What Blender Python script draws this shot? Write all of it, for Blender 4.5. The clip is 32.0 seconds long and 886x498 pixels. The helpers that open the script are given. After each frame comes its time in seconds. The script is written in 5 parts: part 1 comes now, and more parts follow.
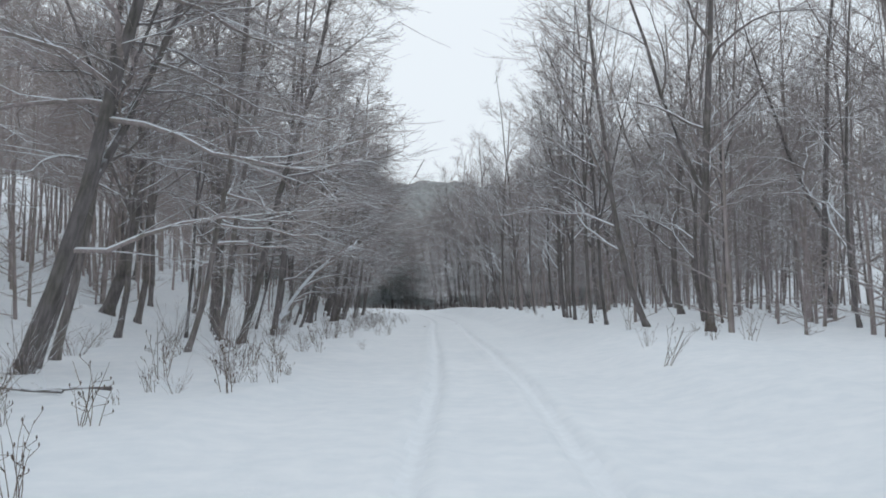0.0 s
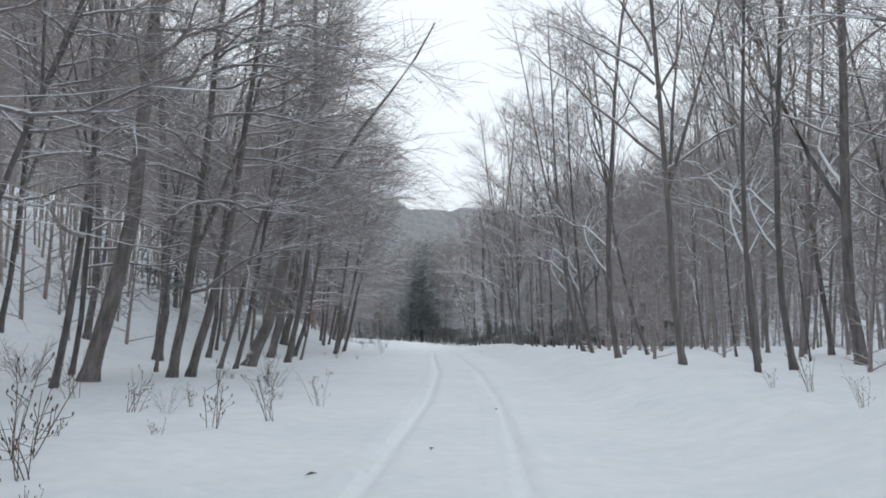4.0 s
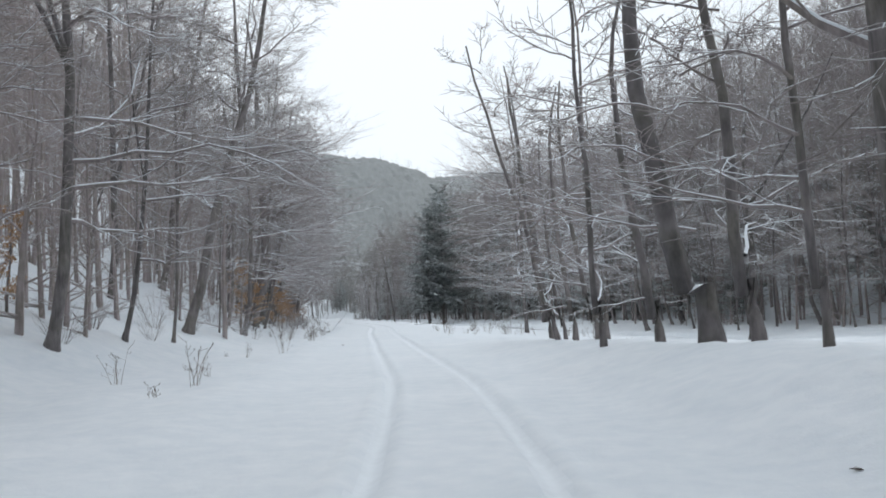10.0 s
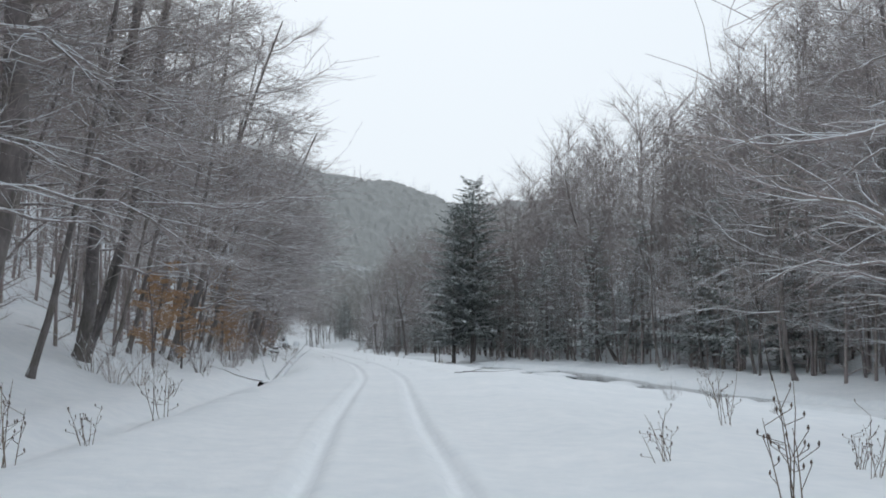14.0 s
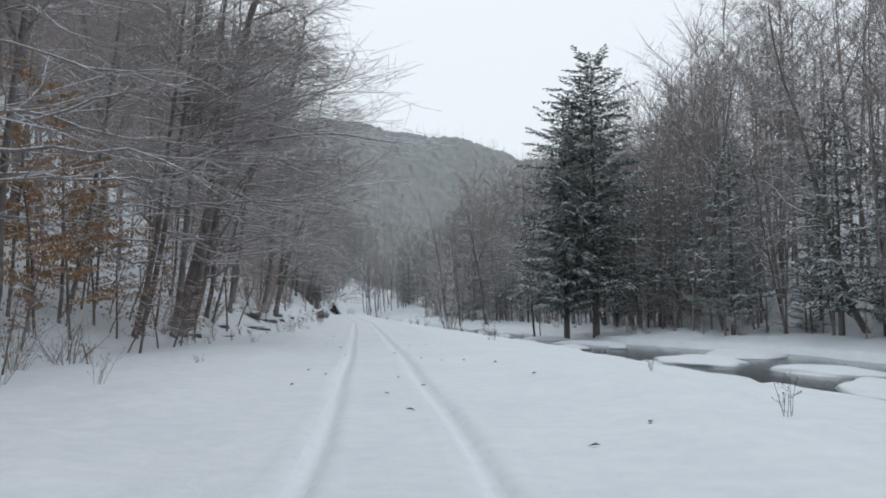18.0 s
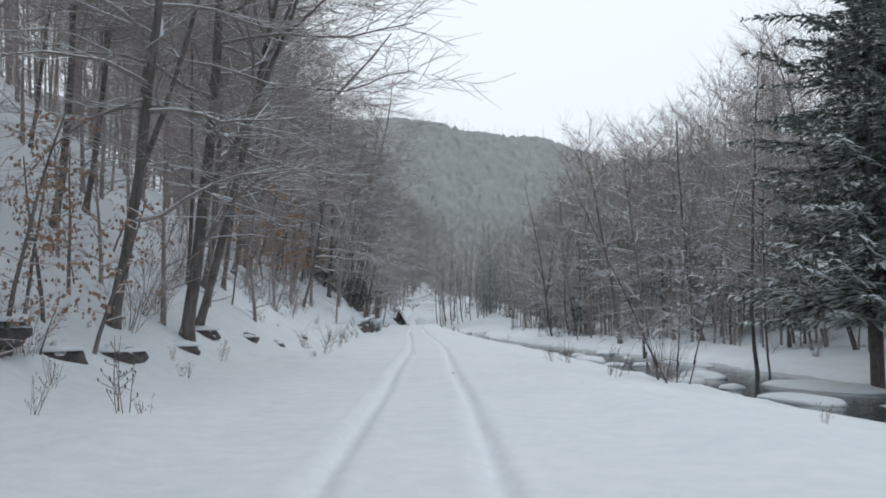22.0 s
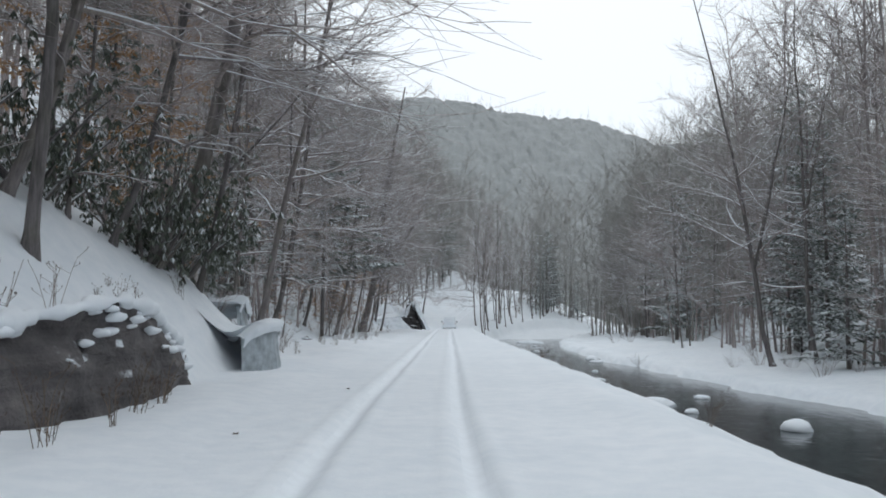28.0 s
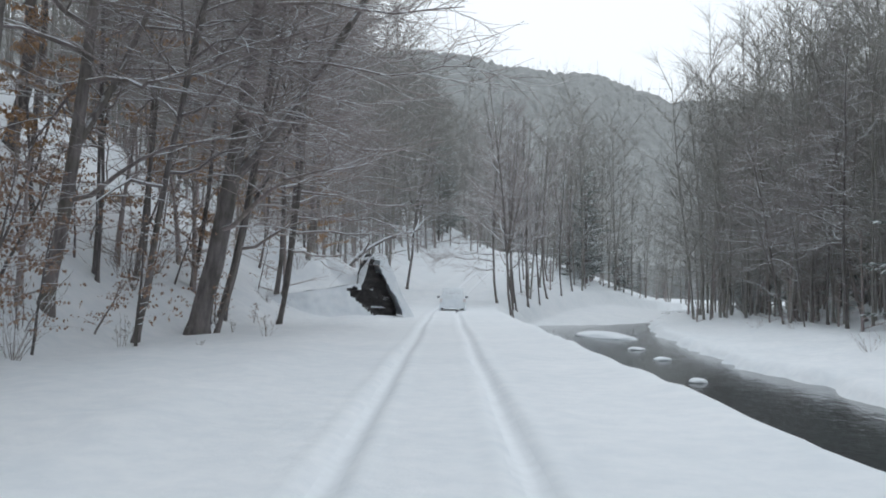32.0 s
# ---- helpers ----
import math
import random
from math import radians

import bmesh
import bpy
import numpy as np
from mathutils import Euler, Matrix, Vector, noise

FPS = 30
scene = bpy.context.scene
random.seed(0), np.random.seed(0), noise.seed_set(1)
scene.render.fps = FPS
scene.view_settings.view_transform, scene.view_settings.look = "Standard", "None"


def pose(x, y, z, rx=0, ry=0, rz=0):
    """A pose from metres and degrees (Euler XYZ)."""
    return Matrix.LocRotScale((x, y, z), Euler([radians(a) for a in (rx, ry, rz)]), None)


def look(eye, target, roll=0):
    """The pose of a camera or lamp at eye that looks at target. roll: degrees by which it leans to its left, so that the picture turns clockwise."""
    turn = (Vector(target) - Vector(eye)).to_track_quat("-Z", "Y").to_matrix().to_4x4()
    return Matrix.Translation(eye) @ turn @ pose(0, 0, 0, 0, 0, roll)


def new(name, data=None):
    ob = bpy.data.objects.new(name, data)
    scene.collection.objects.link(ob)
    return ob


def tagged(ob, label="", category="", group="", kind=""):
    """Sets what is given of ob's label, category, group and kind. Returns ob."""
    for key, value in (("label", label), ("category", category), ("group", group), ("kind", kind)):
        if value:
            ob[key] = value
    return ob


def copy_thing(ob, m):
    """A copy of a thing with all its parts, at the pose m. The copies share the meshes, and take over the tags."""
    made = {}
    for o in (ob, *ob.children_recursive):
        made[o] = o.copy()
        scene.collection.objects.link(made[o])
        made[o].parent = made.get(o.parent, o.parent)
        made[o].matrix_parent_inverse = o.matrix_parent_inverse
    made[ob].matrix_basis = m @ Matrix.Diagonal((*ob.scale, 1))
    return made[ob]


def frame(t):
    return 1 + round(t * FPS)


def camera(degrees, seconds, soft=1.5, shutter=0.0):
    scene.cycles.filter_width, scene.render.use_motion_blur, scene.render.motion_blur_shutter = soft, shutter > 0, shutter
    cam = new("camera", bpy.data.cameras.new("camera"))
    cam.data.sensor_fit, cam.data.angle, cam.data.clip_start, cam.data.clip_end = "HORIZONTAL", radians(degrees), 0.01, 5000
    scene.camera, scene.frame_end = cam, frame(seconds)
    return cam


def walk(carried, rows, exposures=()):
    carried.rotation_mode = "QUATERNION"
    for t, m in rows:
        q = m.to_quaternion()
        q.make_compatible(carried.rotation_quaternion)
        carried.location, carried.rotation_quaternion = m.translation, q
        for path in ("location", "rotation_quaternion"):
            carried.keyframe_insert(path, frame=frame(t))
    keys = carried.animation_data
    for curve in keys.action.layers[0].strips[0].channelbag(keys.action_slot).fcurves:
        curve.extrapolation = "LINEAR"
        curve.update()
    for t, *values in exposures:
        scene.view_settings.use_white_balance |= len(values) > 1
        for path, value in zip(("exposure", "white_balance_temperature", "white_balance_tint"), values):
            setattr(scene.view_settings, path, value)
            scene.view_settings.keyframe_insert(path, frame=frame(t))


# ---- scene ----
cam = camera(54.35, 32.0, soft=1.8)
ROWS = [
    (0, pose(-3.031, 0.079, 1.449, 93.54, 0.57, -2.76)),
    (0.5, pose(-2.571, 5.585, 1.443, 95.06, 0.04, -1.49)),
    (1, pose(-2.008, 11.056, 1.447, 95.11, 0.32, -1.05)),
    (1.5, pose(-1.652, 16.472, 1.462, 95.00, 0.86, 0.40)),
    (2, pose(-1.316, 21.863, 1.453, 94.96, 0.14, 0.71)),
    (2.5, pose(-1.025, 27.162, 1.439, 95.87, -0.32, 0.58)),
    (3, pose(-0.814, 32.342, 1.450, 95.83, -0.49, 0.20)),
    (3.5, pose(-0.568, 37.482, 1.458, 95.64, -0.96, -0.20)),
    (5.5, pose(0.219, 58.035, 1.459, 95.84, -2.46, 1.97)),
    (6, pose(0.354, 63.187, 1.429, 95.81, -3.43, 3.08)),
    (6.5, pose(0.372, 68.257, 1.436, 94.67, -2.34, 3.86)),
    (7, pose(0.286, 73.432, 1.437, 94.19, -0.23, 1.97)),
    (7.5, pose(0.331, 78.590, 1.459, 94.01, -1.19, 1.30)),
    (8, pose(0.315, 83.913, 1.474, 93.89, 1.32, 1.19)),
    (8.5, pose(0.169, 89.376, 1.465, 93.27, 0.70, 1.54)),
    (9, pose(0.008, 94.899, 1.460, 93.99, 1.81, 1.91)),
    (9.5, pose(-0.002, 100.539, 1.446, 95.02, 1.12, 1.99)),
    (10, pose(0.007, 106.174, 1.435, 94.04, 1.99, 1.98)),
    (10.5, pose(-0.156, 111.710, 1.437, 94.22, 2.54, 3.31)),
    (11, pose(-0.496, 117.248, 1.435, 94.88, 2.71, 3.16)),
    (11.5, pose(-1.006, 122.819, 1.454, 94.94, 1.52, 3.99)),
    (12, pose(-1.613, 128.218, 1.503, 94.26, 0.11, 4.85)),
    (12.5, pose(-2.289, 133.566, 1.445, 94.79, -0.02, 4.91)),
    (13, pose(-2.838, 139.009, 1.437, 96.00, -0.21, 4.73)),
    (13.5, pose(-3.585, 144.466, 1.439, 96.22, -0.47, 2.31)),
    (15.5, pose(-6.545, 168.263, 1.445, 95.90, -1.11, 5.07)),
    (16, pose(-7.143, 174.200, 1.458, 94.83, -1.59, 5.15)),
    (16.5, pose(-7.786, 179.942, 1.454, 94.15, -0.25, 6.54)),
    (17, pose(-8.575, 185.596, 1.421, 94.95, -1.47, 7.14)),
    (17.5, pose(-9.389, 191.393, 1.450, 95.13, 0.67, 7.74)),
    (18, pose(-10.304, 197.228, 1.442, 93.91, 0.49, 7.19)),
    (18.5, pose(-11.313, 203.035, 1.449, 95.66, 0.57, 8.50)),
    (19, pose(-12.478, 208.825, 1.466, 93.51, 1.32, 7.88)),
    (19.5, pose(-13.734, 214.459, 1.469, 95.10, 0.23, 9.81)),
    (20, pose(-14.850, 220.088, 1.458, 95.26, 0.47, 11.51)),
    (20.5, pose(-16.043, 225.466, 1.449, 93.90, -0.02, 11.79)),
    (21, pose(-17.241, 230.864, 1.448, 93.19, -0.57, 11.62)),
    (21.5, pose(-18.455, 236.269, 1.450, 93.69, -0.01, 12.45)),
    (22, pose(-19.648, 241.682, 1.450, 94.56, 0.03, 12.14)),
    (22.5, pose(-20.860, 247.188, 1.459, 94.79, -0.31, 12.37)),
    (23, pose(-22.038, 252.539, 1.438, 94.61, -0.49, 12.41)),
    (23.5, pose(-23.285, 257.840, 1.421, 94.07, -0.04, 13.39)),
    (24, pose(-24.488, 263.123, 1.443, 94.26, -0.00, 13.73)),
    (24.5, pose(-25.724, 268.466, 1.464, 94.66, 0.51, 13.84)),
    (25, pose(-27.090, 273.881, 1.458, 93.75, 0.94, 14.75)),
    (25.5, pose(-28.424, 279.503, 1.457, 94.65, 0.27, 14.60)),
    (27.5, pose(-34.246, 303.422, 1.450, 94.89, 0.37, 14.16)),
    (28, pose(-35.798, 309.754, 1.458, 94.54, -0.49, 14.24)),
    (28.5, pose(-37.424, 316.173, 1.453, 92.74, 0.07, 14.92)),
    (29, pose(-39.113, 322.698, 1.446, 93.64, -0.40, 15.76)),
    (29.5, pose(-40.818, 329.246, 1.442, 93.21, 0.04, 14.84)),
    (30, pose(-42.450, 335.726, 1.419, 92.83, -0.04, 14.22)),
    (30.5, pose(-44.106, 342.341, 1.462, 92.86, 0.59, 14.91)),
    (31, pose(-45.881, 348.991, 1.462, 93.36, 0.32, 13.86)),
    (31.5, pose(-47.641, 355.619, 1.449, 92.54, -0.07, 13.75)),
    (32, pose(-49.228, 362.157, 1.458, 92.67, -0.48, 13.96)),
]
walk(cam, ROWS, [(0, -0.13), (1, 0.06), (3, 0.06), (6, 0.03), (9, 0.1), (12, 0.0), (16, -0.12), (19, -0.08), (20, 0.06), (22, -0.03), (24, -0.07), (25, -0.03), (28, 0.08), (31, 0.08), (32, 0.1)])

# ---- light ----
world = bpy.data.worlds.new("winter_sky")
scene.world = world
world.use_nodes = True
wn, wl = world.node_tree.nodes, world.node_tree.links
sky = wn.new("ShaderNodeTexSky")
sky.sky_type, sky.sun_disc = "NISHITA", False
sky.sun_elevation, sky.sun_rotation = radians(50), radians(-8)
sky.air_density, sky.dust_density, sky.ozone_density = 1.0, 6.0, 1.0
# a closed cloud deck: most of the sky's colour is washed to white
cloud = wn.new("ShaderNodeMix")
cloud.data_type = "RGBA"
cloud.inputs[0].default_value = 0.93
cloud.inputs[7].default_value = (9.0, 9.85, 10.6, 1)
wl.new(sky.outputs[0], cloud.inputs[6])
wl.new(cloud.outputs[2], wn["Background"].inputs[0])
wn["Background"].inputs[1].default_value = 0.1

sun = new("sun", bpy.data.lights.new("sun", "SUN"))
sun.data.energy, sun.data.angle, sun.data.color = 0.3, radians(30), (0.98, 0.99, 1.0)
sun.matrix_world = look((0, 0, 50), Vector((0, 0, 50)) - Vector((0.09, 0.64, 0.77)))


# ---- materials ----
def material(name, rough=0.7):
    m = bpy.data.materials.new(name)
    m.use_nodes = True
    n, l = m.node_tree.nodes, m.node_tree.links
    b = n["Principled BSDF"]
    b.inputs["Roughness"].default_value = rough
    return m, n, l, b


def node(n, kind, **values):
    k = n.new(kind)
    for key, value in values.items():
        k.inputs[key].default_value = value
    return k


def noise_tex(n, l, scale, detail=4, rough=0.55, stretch=None, world_space=True):
    tex = node(n, "ShaderNodeTexNoise", Scale=scale, Detail=detail, Roughness=rough)
    if world_space:
        src = n.new("ShaderNodeNewGeometry").outputs["Position"]
    else:
        src = n.new("ShaderNodeTexCoord").outputs["Object"]
    if stretch:
        mp = n.new("ShaderNodeMapping")
        mp.inputs["Scale"].default_value = stretch
        l.new(src, mp.inputs[0])
        src = mp.outputs[0]
    l.new(src, tex.inputs["Vector"])
    return tex


def ramp_node(n, l, src, stops):
    r = n.new("ShaderNodeValToRGB")
    e = r.color_ramp.elements
    while len(e) < len(stops):
        e.new(0.5)
    for k, (p, c) in zip(e, stops):
        k.position, k.color = p, (*c, 1)
    l.new(src, r.inputs[0])
    return r


def mix_rgb(n, l, fac, a, b, kind="MIX"):
    m = n.new("ShaderNodeMix")
    m.data_type, m.blend_type = "RGBA", kind
    for src, slot in ((fac, 0), (a, 6), (b, 7)):
        if hasattr(src, "is_linked"):
            l.new(src, m.inputs[slot])
        else:
            m.inputs[slot].default_value = (*src, 1) if isinstance(src, tuple) else src
    return m.outputs[2]


def maths(n, l, op, a, b=0.0):
    m = n.new("ShaderNodeMath")
    m.operation = op
    m.use_clamp = False
    for i, v in enumerate((a, b)):
        if hasattr(v, "is_linked"):
            l.new(v, m.inputs[i])
        else:
            m.inputs[i].default_value = v
    return m.outputs[0]


def bump(n, l, b, src, strength, distance):
    k = node(n, "ShaderNodeBump", Strength=strength, Distance=distance)
    l.new(src, k.inputs["Height"])
    l.new(k.outputs[0], b.inputs["Normal"])


SNOW = (0.82, 0.86, 0.90)


def snow_on_top(n, l, lo, hi, scale=3.0, amount=0.5):
    """How much snow lies on a face, by how far it faces up, broken by noise."""
    g = n.new("ShaderNodeNewGeometry")
    sep = n.new("ShaderNodeSeparateXYZ")
    l.new(g.outputs["True Normal"], sep.inputs[0])
    tex = noise_tex(n, l, scale, 3)
    v = maths(n, l, "ADD", sep.outputs[2], maths(n, l, "MULTIPLY", maths(n, l, "SUBTRACT", tex.outputs[0], 0.5), amount * 2))
    mr = n.new("ShaderNodeMapRange")
    mr.inputs[1].default_value, mr.inputs[2].default_value = lo, hi
    l.new(v, mr.inputs[0])
    return mr.outputs[0]


def snow_material():
    m, n, l, b = material("snow", 0.75)
    big, mid, fine = noise_tex(n, l, 0.35, 3), noise_tex(n, l, 2.6, 5, .6), noise_tex(n, l, 38, 3, .7)
    c = ramp_node(n, l, big.outputs[0], [(0.3, (0.73, 0.775, 0.815)), (0.7, (0.82, 0.85, 0.88))])
    c2 = mix_rgb(n, l, 0.35, c.outputs[0], ramp_node(n, l, mid.outputs[0], [(0.35, (0.72, 0.77, 0.82)), (0.65, (0.9, 0.92, 0.94))]).outputs[0])
    l.new(c2, b.inputs["Base Color"])
    h = maths(n, l, "ADD", maths(n, l, "MULTIPLY", mid.outputs[0], 1.0), maths(n, l, "MULTIPLY", fine.outputs[0], 0.16))
    bump(n, l, b, h, 0.35, 0.06)
    b.inputs["Specular IOR Level"].default_value = 0.25
    return m


def bark_material(name, dark, light, lo, hi, snow_scale=3.0, amount=0.5):
    """Ridged bark with damp patches, lichen and snow caught on what faces up."""
    m, n, l, b = material(name, 0.85)
    grain = noise_tex(n, l, 9, 5, .65, (1, 1, .16), False)
    blotch = noise_tex(n, l, 1.3, 3, .6)
    c = ramp_node(n, l, grain.outputs[0], [(0.32, dark), (0.68, light)])
    moss = ramp_node(n, l, blotch.outputs[0], [(0.45, (1, 1, 1)), (0.62, (0.78, 0.80, 0.72)), (0.75, (1.25, 1.22, 1.2))])
    c2 = mix_rgb(n, l, 1.0, c.outputs[0], moss.outputs[0], "MULTIPLY")
    ob = n.new("ShaderNodeObjectInfo")
    tone = ramp_node(n, l, ob.outputs["Random"], [(0.0, (0.75, 0.74, 0.74)), (1.0, (1.25, 1.2, 1.16))])
    c3 = mix_rgb(n, l, 1.0, c2, tone.outputs[0], "MULTIPLY")
    s = snow_on_top(n, l, lo, hi, snow_scale, amount)
    l.new(mix_rgb(n, l, s, c3, SNOW), b.inputs["Base Color"])
    bump(n, l, b, grain.outputs[0], 0.7, 0.03)
    return m


def plain(name, colour, rough=0.5, metal=0.0, grime=0.15):
    m, n, l, b = material(name, rough)
    t = noise_tex(n, l, 5, 4)
    d = tuple(c * (1 - grime) for c in colour)
    l.new(ramp_node(n, l, t.outputs[0], [(0.35, d), (0.65, colour)]).outputs[0], b.inputs["Base Color"])
    b.inputs["Metallic"].default_value = metal
    return m


M_SNOW = snow_material()
# Bark and twig tones are raised to stand in for haze.
M_BARK = bark_material("bark", (0.098, 0.09, 0.092), (0.25, 0.23, 0.23), 0.35, 0.62, 2.5, .55)
M_TWIG = bark_material("twig_bark", (0.19, 0.165, 0.167), (0.37, 0.326, 0.326), 0.15, 0.42, 1.2, .45)
M_FINE = bark_material("fine_twigs", (0.27, 0.237, 0.24), (0.44, 0.39, 0.393), 0.4, .85, .8, .5)
# Greyer twigs for the valley's end, with haze mixed into the colour.
M_DISTANT = bark_material("distant_twigs", (0.225, 0.222, 0.22), (0.35, 0.345, 0.34), 0.45, 1.1, .8, .4)
# Haze over the far ridge is put into this pale blue-grey.
M_FAR_HAZED = bark_material("hazed_far_twigs", (0.31, 0.325, 0.335), (0.38, 0.4, 0.41), 0.8, 5.0, 0.5, .3)
M_PACKED = plain("packed_snow", (0.82, 0.86, 0.9), 0.6, 0.0, 0.06)
M_PLASTERED = bark_material("snow_plastered_bark", (0.12, 0.107, 0.107), (0.32, 0.29, 0.282), -.2, .1, 2.2, .9)
M_OLDWOOD = bark_material("old_pole_wood", (0.07, 0.064, 0.064), (0.13, 0.118, 0.116), .8, 1.2, 2, .3)
M_ICE = plain("river_ice", (0.5, 0.55, 0.58), 0.28, 0.0, 0.35)


def leaf_material(name, a, b_, snow=0.6, lo=0.35, most=1.0):
    m, n, l, b = material(name, 0.6)
    t = noise_tex(n, l, 6, 3)
    g = n.new("ShaderNodeNewGeometry")
    v = maths(n, l, "ADD", maths(n, l, "MULTIPLY", t.outputs[0], .6), maths(n, l, "MULTIPLY", g.outputs["Random Per Island"], .4))
    c = ramp_node(n, l, v, [(0.3, a), (0.7, b_)])
    s = maths(n, l, "MULTIPLY", snow_on_top(n, l, lo, lo + .25, 2.2, snow), most)
    l.new(mix_rgb(n, l, s, c.outputs[0], SNOW), b.inputs["Base Color"])
    return m


# Needles and evergreen leaves are lightened in place of missing haze.
M_NEEDLE = leaf_material("hemlock_needles", (0.12, 0.145, 0.132), (0.22, 0.25, 0.222), .6, .25, .78)
M_LAUREL = leaf_material("evergreen_leaves", (0.055, 0.07, 0.053), (0.13, 0.143, 0.108), .6, .35)
M_BEECH = leaf_material("dead_leaves", (0.29, 0.16, 0.075), (0.5, 0.32, 0.18), .35, .75)
M_TAN = leaf_material("tan_leaves", (0.24, 0.15, 0.105), (0.42, 0.29, 0.22), .35, .75)
M_BROWN = leaf_material("withered_leaves", (0.05, 0.035, 0.028), (0.12, 0.08, 0.055), .35, .8)
M_STALK = bark_material("dry_stalks", (0.10, 0.078, 0.06), (0.24, 0.19, 0.15), .45, .8, 3.0, .6)


def rock_material(name="rock", k=1.0):
    m, n, l, b = material(name, 0.8)
    a, f = noise_tex(n, l, 1.6, 6, .65), noise_tex(n, l, 12, 4, .7)
    lay = noise_tex(n, l, 1.2, 3, .6, (.5, .5, 5))
    c = ramp_node(n, l, a.outputs[0], [(0.3, (0.075 * k, 0.07 * k, 0.072 * k)), (0.52, (0.12 * k, 0.11 * k, 0.112 * k)), (0.72, (0.2 * k, 0.185 * k, 0.18 * k))])
    c2 = mix_rgb(n, l, 0.5, c.outputs[0], ramp_node(n, l, lay.outputs[0], [(0.35, (0.4, 0.4, 0.42)), (0.65, (1.3, 1.25, 1.2))]).outputs[0], "MULTIPLY")
    s = snow_on_top(n, l, .72, .86, 2.6, .35)
    l.new(mix_rgb(n, l, s, c2, SNOW), b.inputs["Base Color"])
    bump(n, l, b, maths(n, l, "ADD", f.outputs[0], lay.outputs[0]), 0.9, 0.08)
    return m


M_ROCK = rock_material()
M_DARK_ROCK = rock_material("dark_rock", .5)


def water_material():
    m, n, l, b = material("river_water", 0.06)
    b.inputs["IOR"].default_value = 1.33
    depth, rip, big = noise_tex(n, l, .25, 3), noise_tex(n, l, 2.4, 4, .6, (1.6, .7, 1)), noise_tex(n, l, .5, 2)
    c = ramp_node(n, l, depth.outputs[0], [(0.3, (0.03, 0.037, 0.04)), (0.7, (0.055, 0.064, 0.066))])
    l.new(c.outputs[0], b.inputs["Base Color"])
    bump(n, l, b, maths(n, l, "ADD", rip.outputs[0], maths(n, l, "MULTIPLY", big.outputs[0], .6)), 0.35, 0.06)
    return m


M_WATER = water_material()


# ---- plan of the valley: road line, river, ground height ----
ROAD_Y = [-80, 0, 16, 30, 45, 60, 85, 100, 112, 122, 133, 145, 168, 186, 203, 220, 236, 252, 268, 280, 303, 322, 342, 362, 400, 421, 445, 480, 560, 900]
ROAD_X = [-8.73, -3.03, -1.69, -0.88, -0.3, 0.25, 0.3, 0.05, -0.2, -0.95, -2.25, -3.65, -6.5, -8.5, -11.3, -14.9, -18.5, -22.1, -25.8, -28.5, -34.3, -39.2, -44.1, -49.0, -58.3, -63.3, -68, -72, -76, -90]
NEAR_Y = [100, 125, 150, 176, 205, 230, 250, 276, 294, 305, 335, 360, 382, 404, 440, 480, 560]
NEAR_U = [46, 30, 21, 18, 15.2, 12.8, 12.6, 9.9, 8.8, 7.5, 6.7, 5.9, 5.2, 5.1, 6.6, 15, 45]
FAR_Y = [100, 125, 150, 176, 205, 230, 255, 272, 291, 317, 332, 345, 358, 386, 402, 440, 480, 560]
FAR_U = [56, 40, 30, 27, 24, 26, 28, 23, 21, 20, 17.4, 15, 13.6, 12.3, 12.6, 17, 26, 55]
BANK_Y = [-80, 60, 85, 107, 136, 160, 185, 207, 233, 250, 280, 300, 312, 328, 340, 355, 370, 387, 398, 415, 440, 600]
BANK_U = [15, 15, 14, 10, 6.3, 6.6, 8.2, 9.2, 7.4, 6.0, 5.2, 4.9, 5.0, 5.0, 6.4, 8.2, 8.8, 7.7, 6.3, 5.4, 5.0, 6.0]
BANK_S = [.35, .35, .35, .38, .47, .45, .44, .46, .55, .62, .86, .76, .6, .62, .55, .7, .86, .84, .74, .62, .6, .5]
RUT_Y = [-80, 8, 38, 75, 105, 122, 150, 180, 260, 340, 600]
RUT_U = [.1, .2, -.28, -.1, -.1, .22, 0, -.05, -.08, -.25, -.25]
WATER = -1.85


def spline(v, xs, ys):
    """Smooth curve through the given stations."""
    v = np.asarray(v, float)
    xs, ys = np.asarray(xs, float), np.asarray(ys, float)
    m = np.gradient(ys, xs)
    i = np.clip(np.searchsorted(xs, v) - 1, 0, len(xs) - 2)
    h = xs[i + 1] - xs[i]
    t = np.clip((v - xs[i]) / h, 0, 1)
    t2, t3 = t * t, t * t * t
    return (2*t3 - 3*t2 + 1) * ys[i] + (t3 - 2*t2 + t) * h * m[i] + (3*t2 - 2*t3) * ys[i + 1] + (t3 - t2) * h * m[i + 1]


def ramp(v, a, b):
    t = np.clip((np.asarray(v, float) - a) / (b - a), 0, 1)
    return t * t * (3 - 2 * t)


def road_x(y):
    return spline(y, ROAD_Y, ROAD_X)


def wave(x, y, s, k=0.0):
    """Cheap smooth lumps of about s metres."""
    a, b = x / s * 6.283, y / s * 6.283
    return (np.sin(a * .83 + 1.3 * np.sin(b * .37 + k) + k) * np.cos(b * .71 + 1.7 * np.sin(a * .29 - k)) + .5 * np.sin(a * 1.9 + b * 1.3 + 2 * k) * np.cos(b * 2.1 - a * .7 + k)) / 1.5


def rut_middle(y):
    return spline(y, RUT_Y, RUT_U) + .05 * wave(np.asarray(y) * 0, y, 13, .8)


def lateral(x, y):
    """Metres to the right of the road's middle."""
    slope = (road_x(np.asarray(y) + 1.0) - road_x(np.asarray(y) - 1.0)) / 2
    return (x - road_x(y)) / np.sqrt(1 + slope * slope)


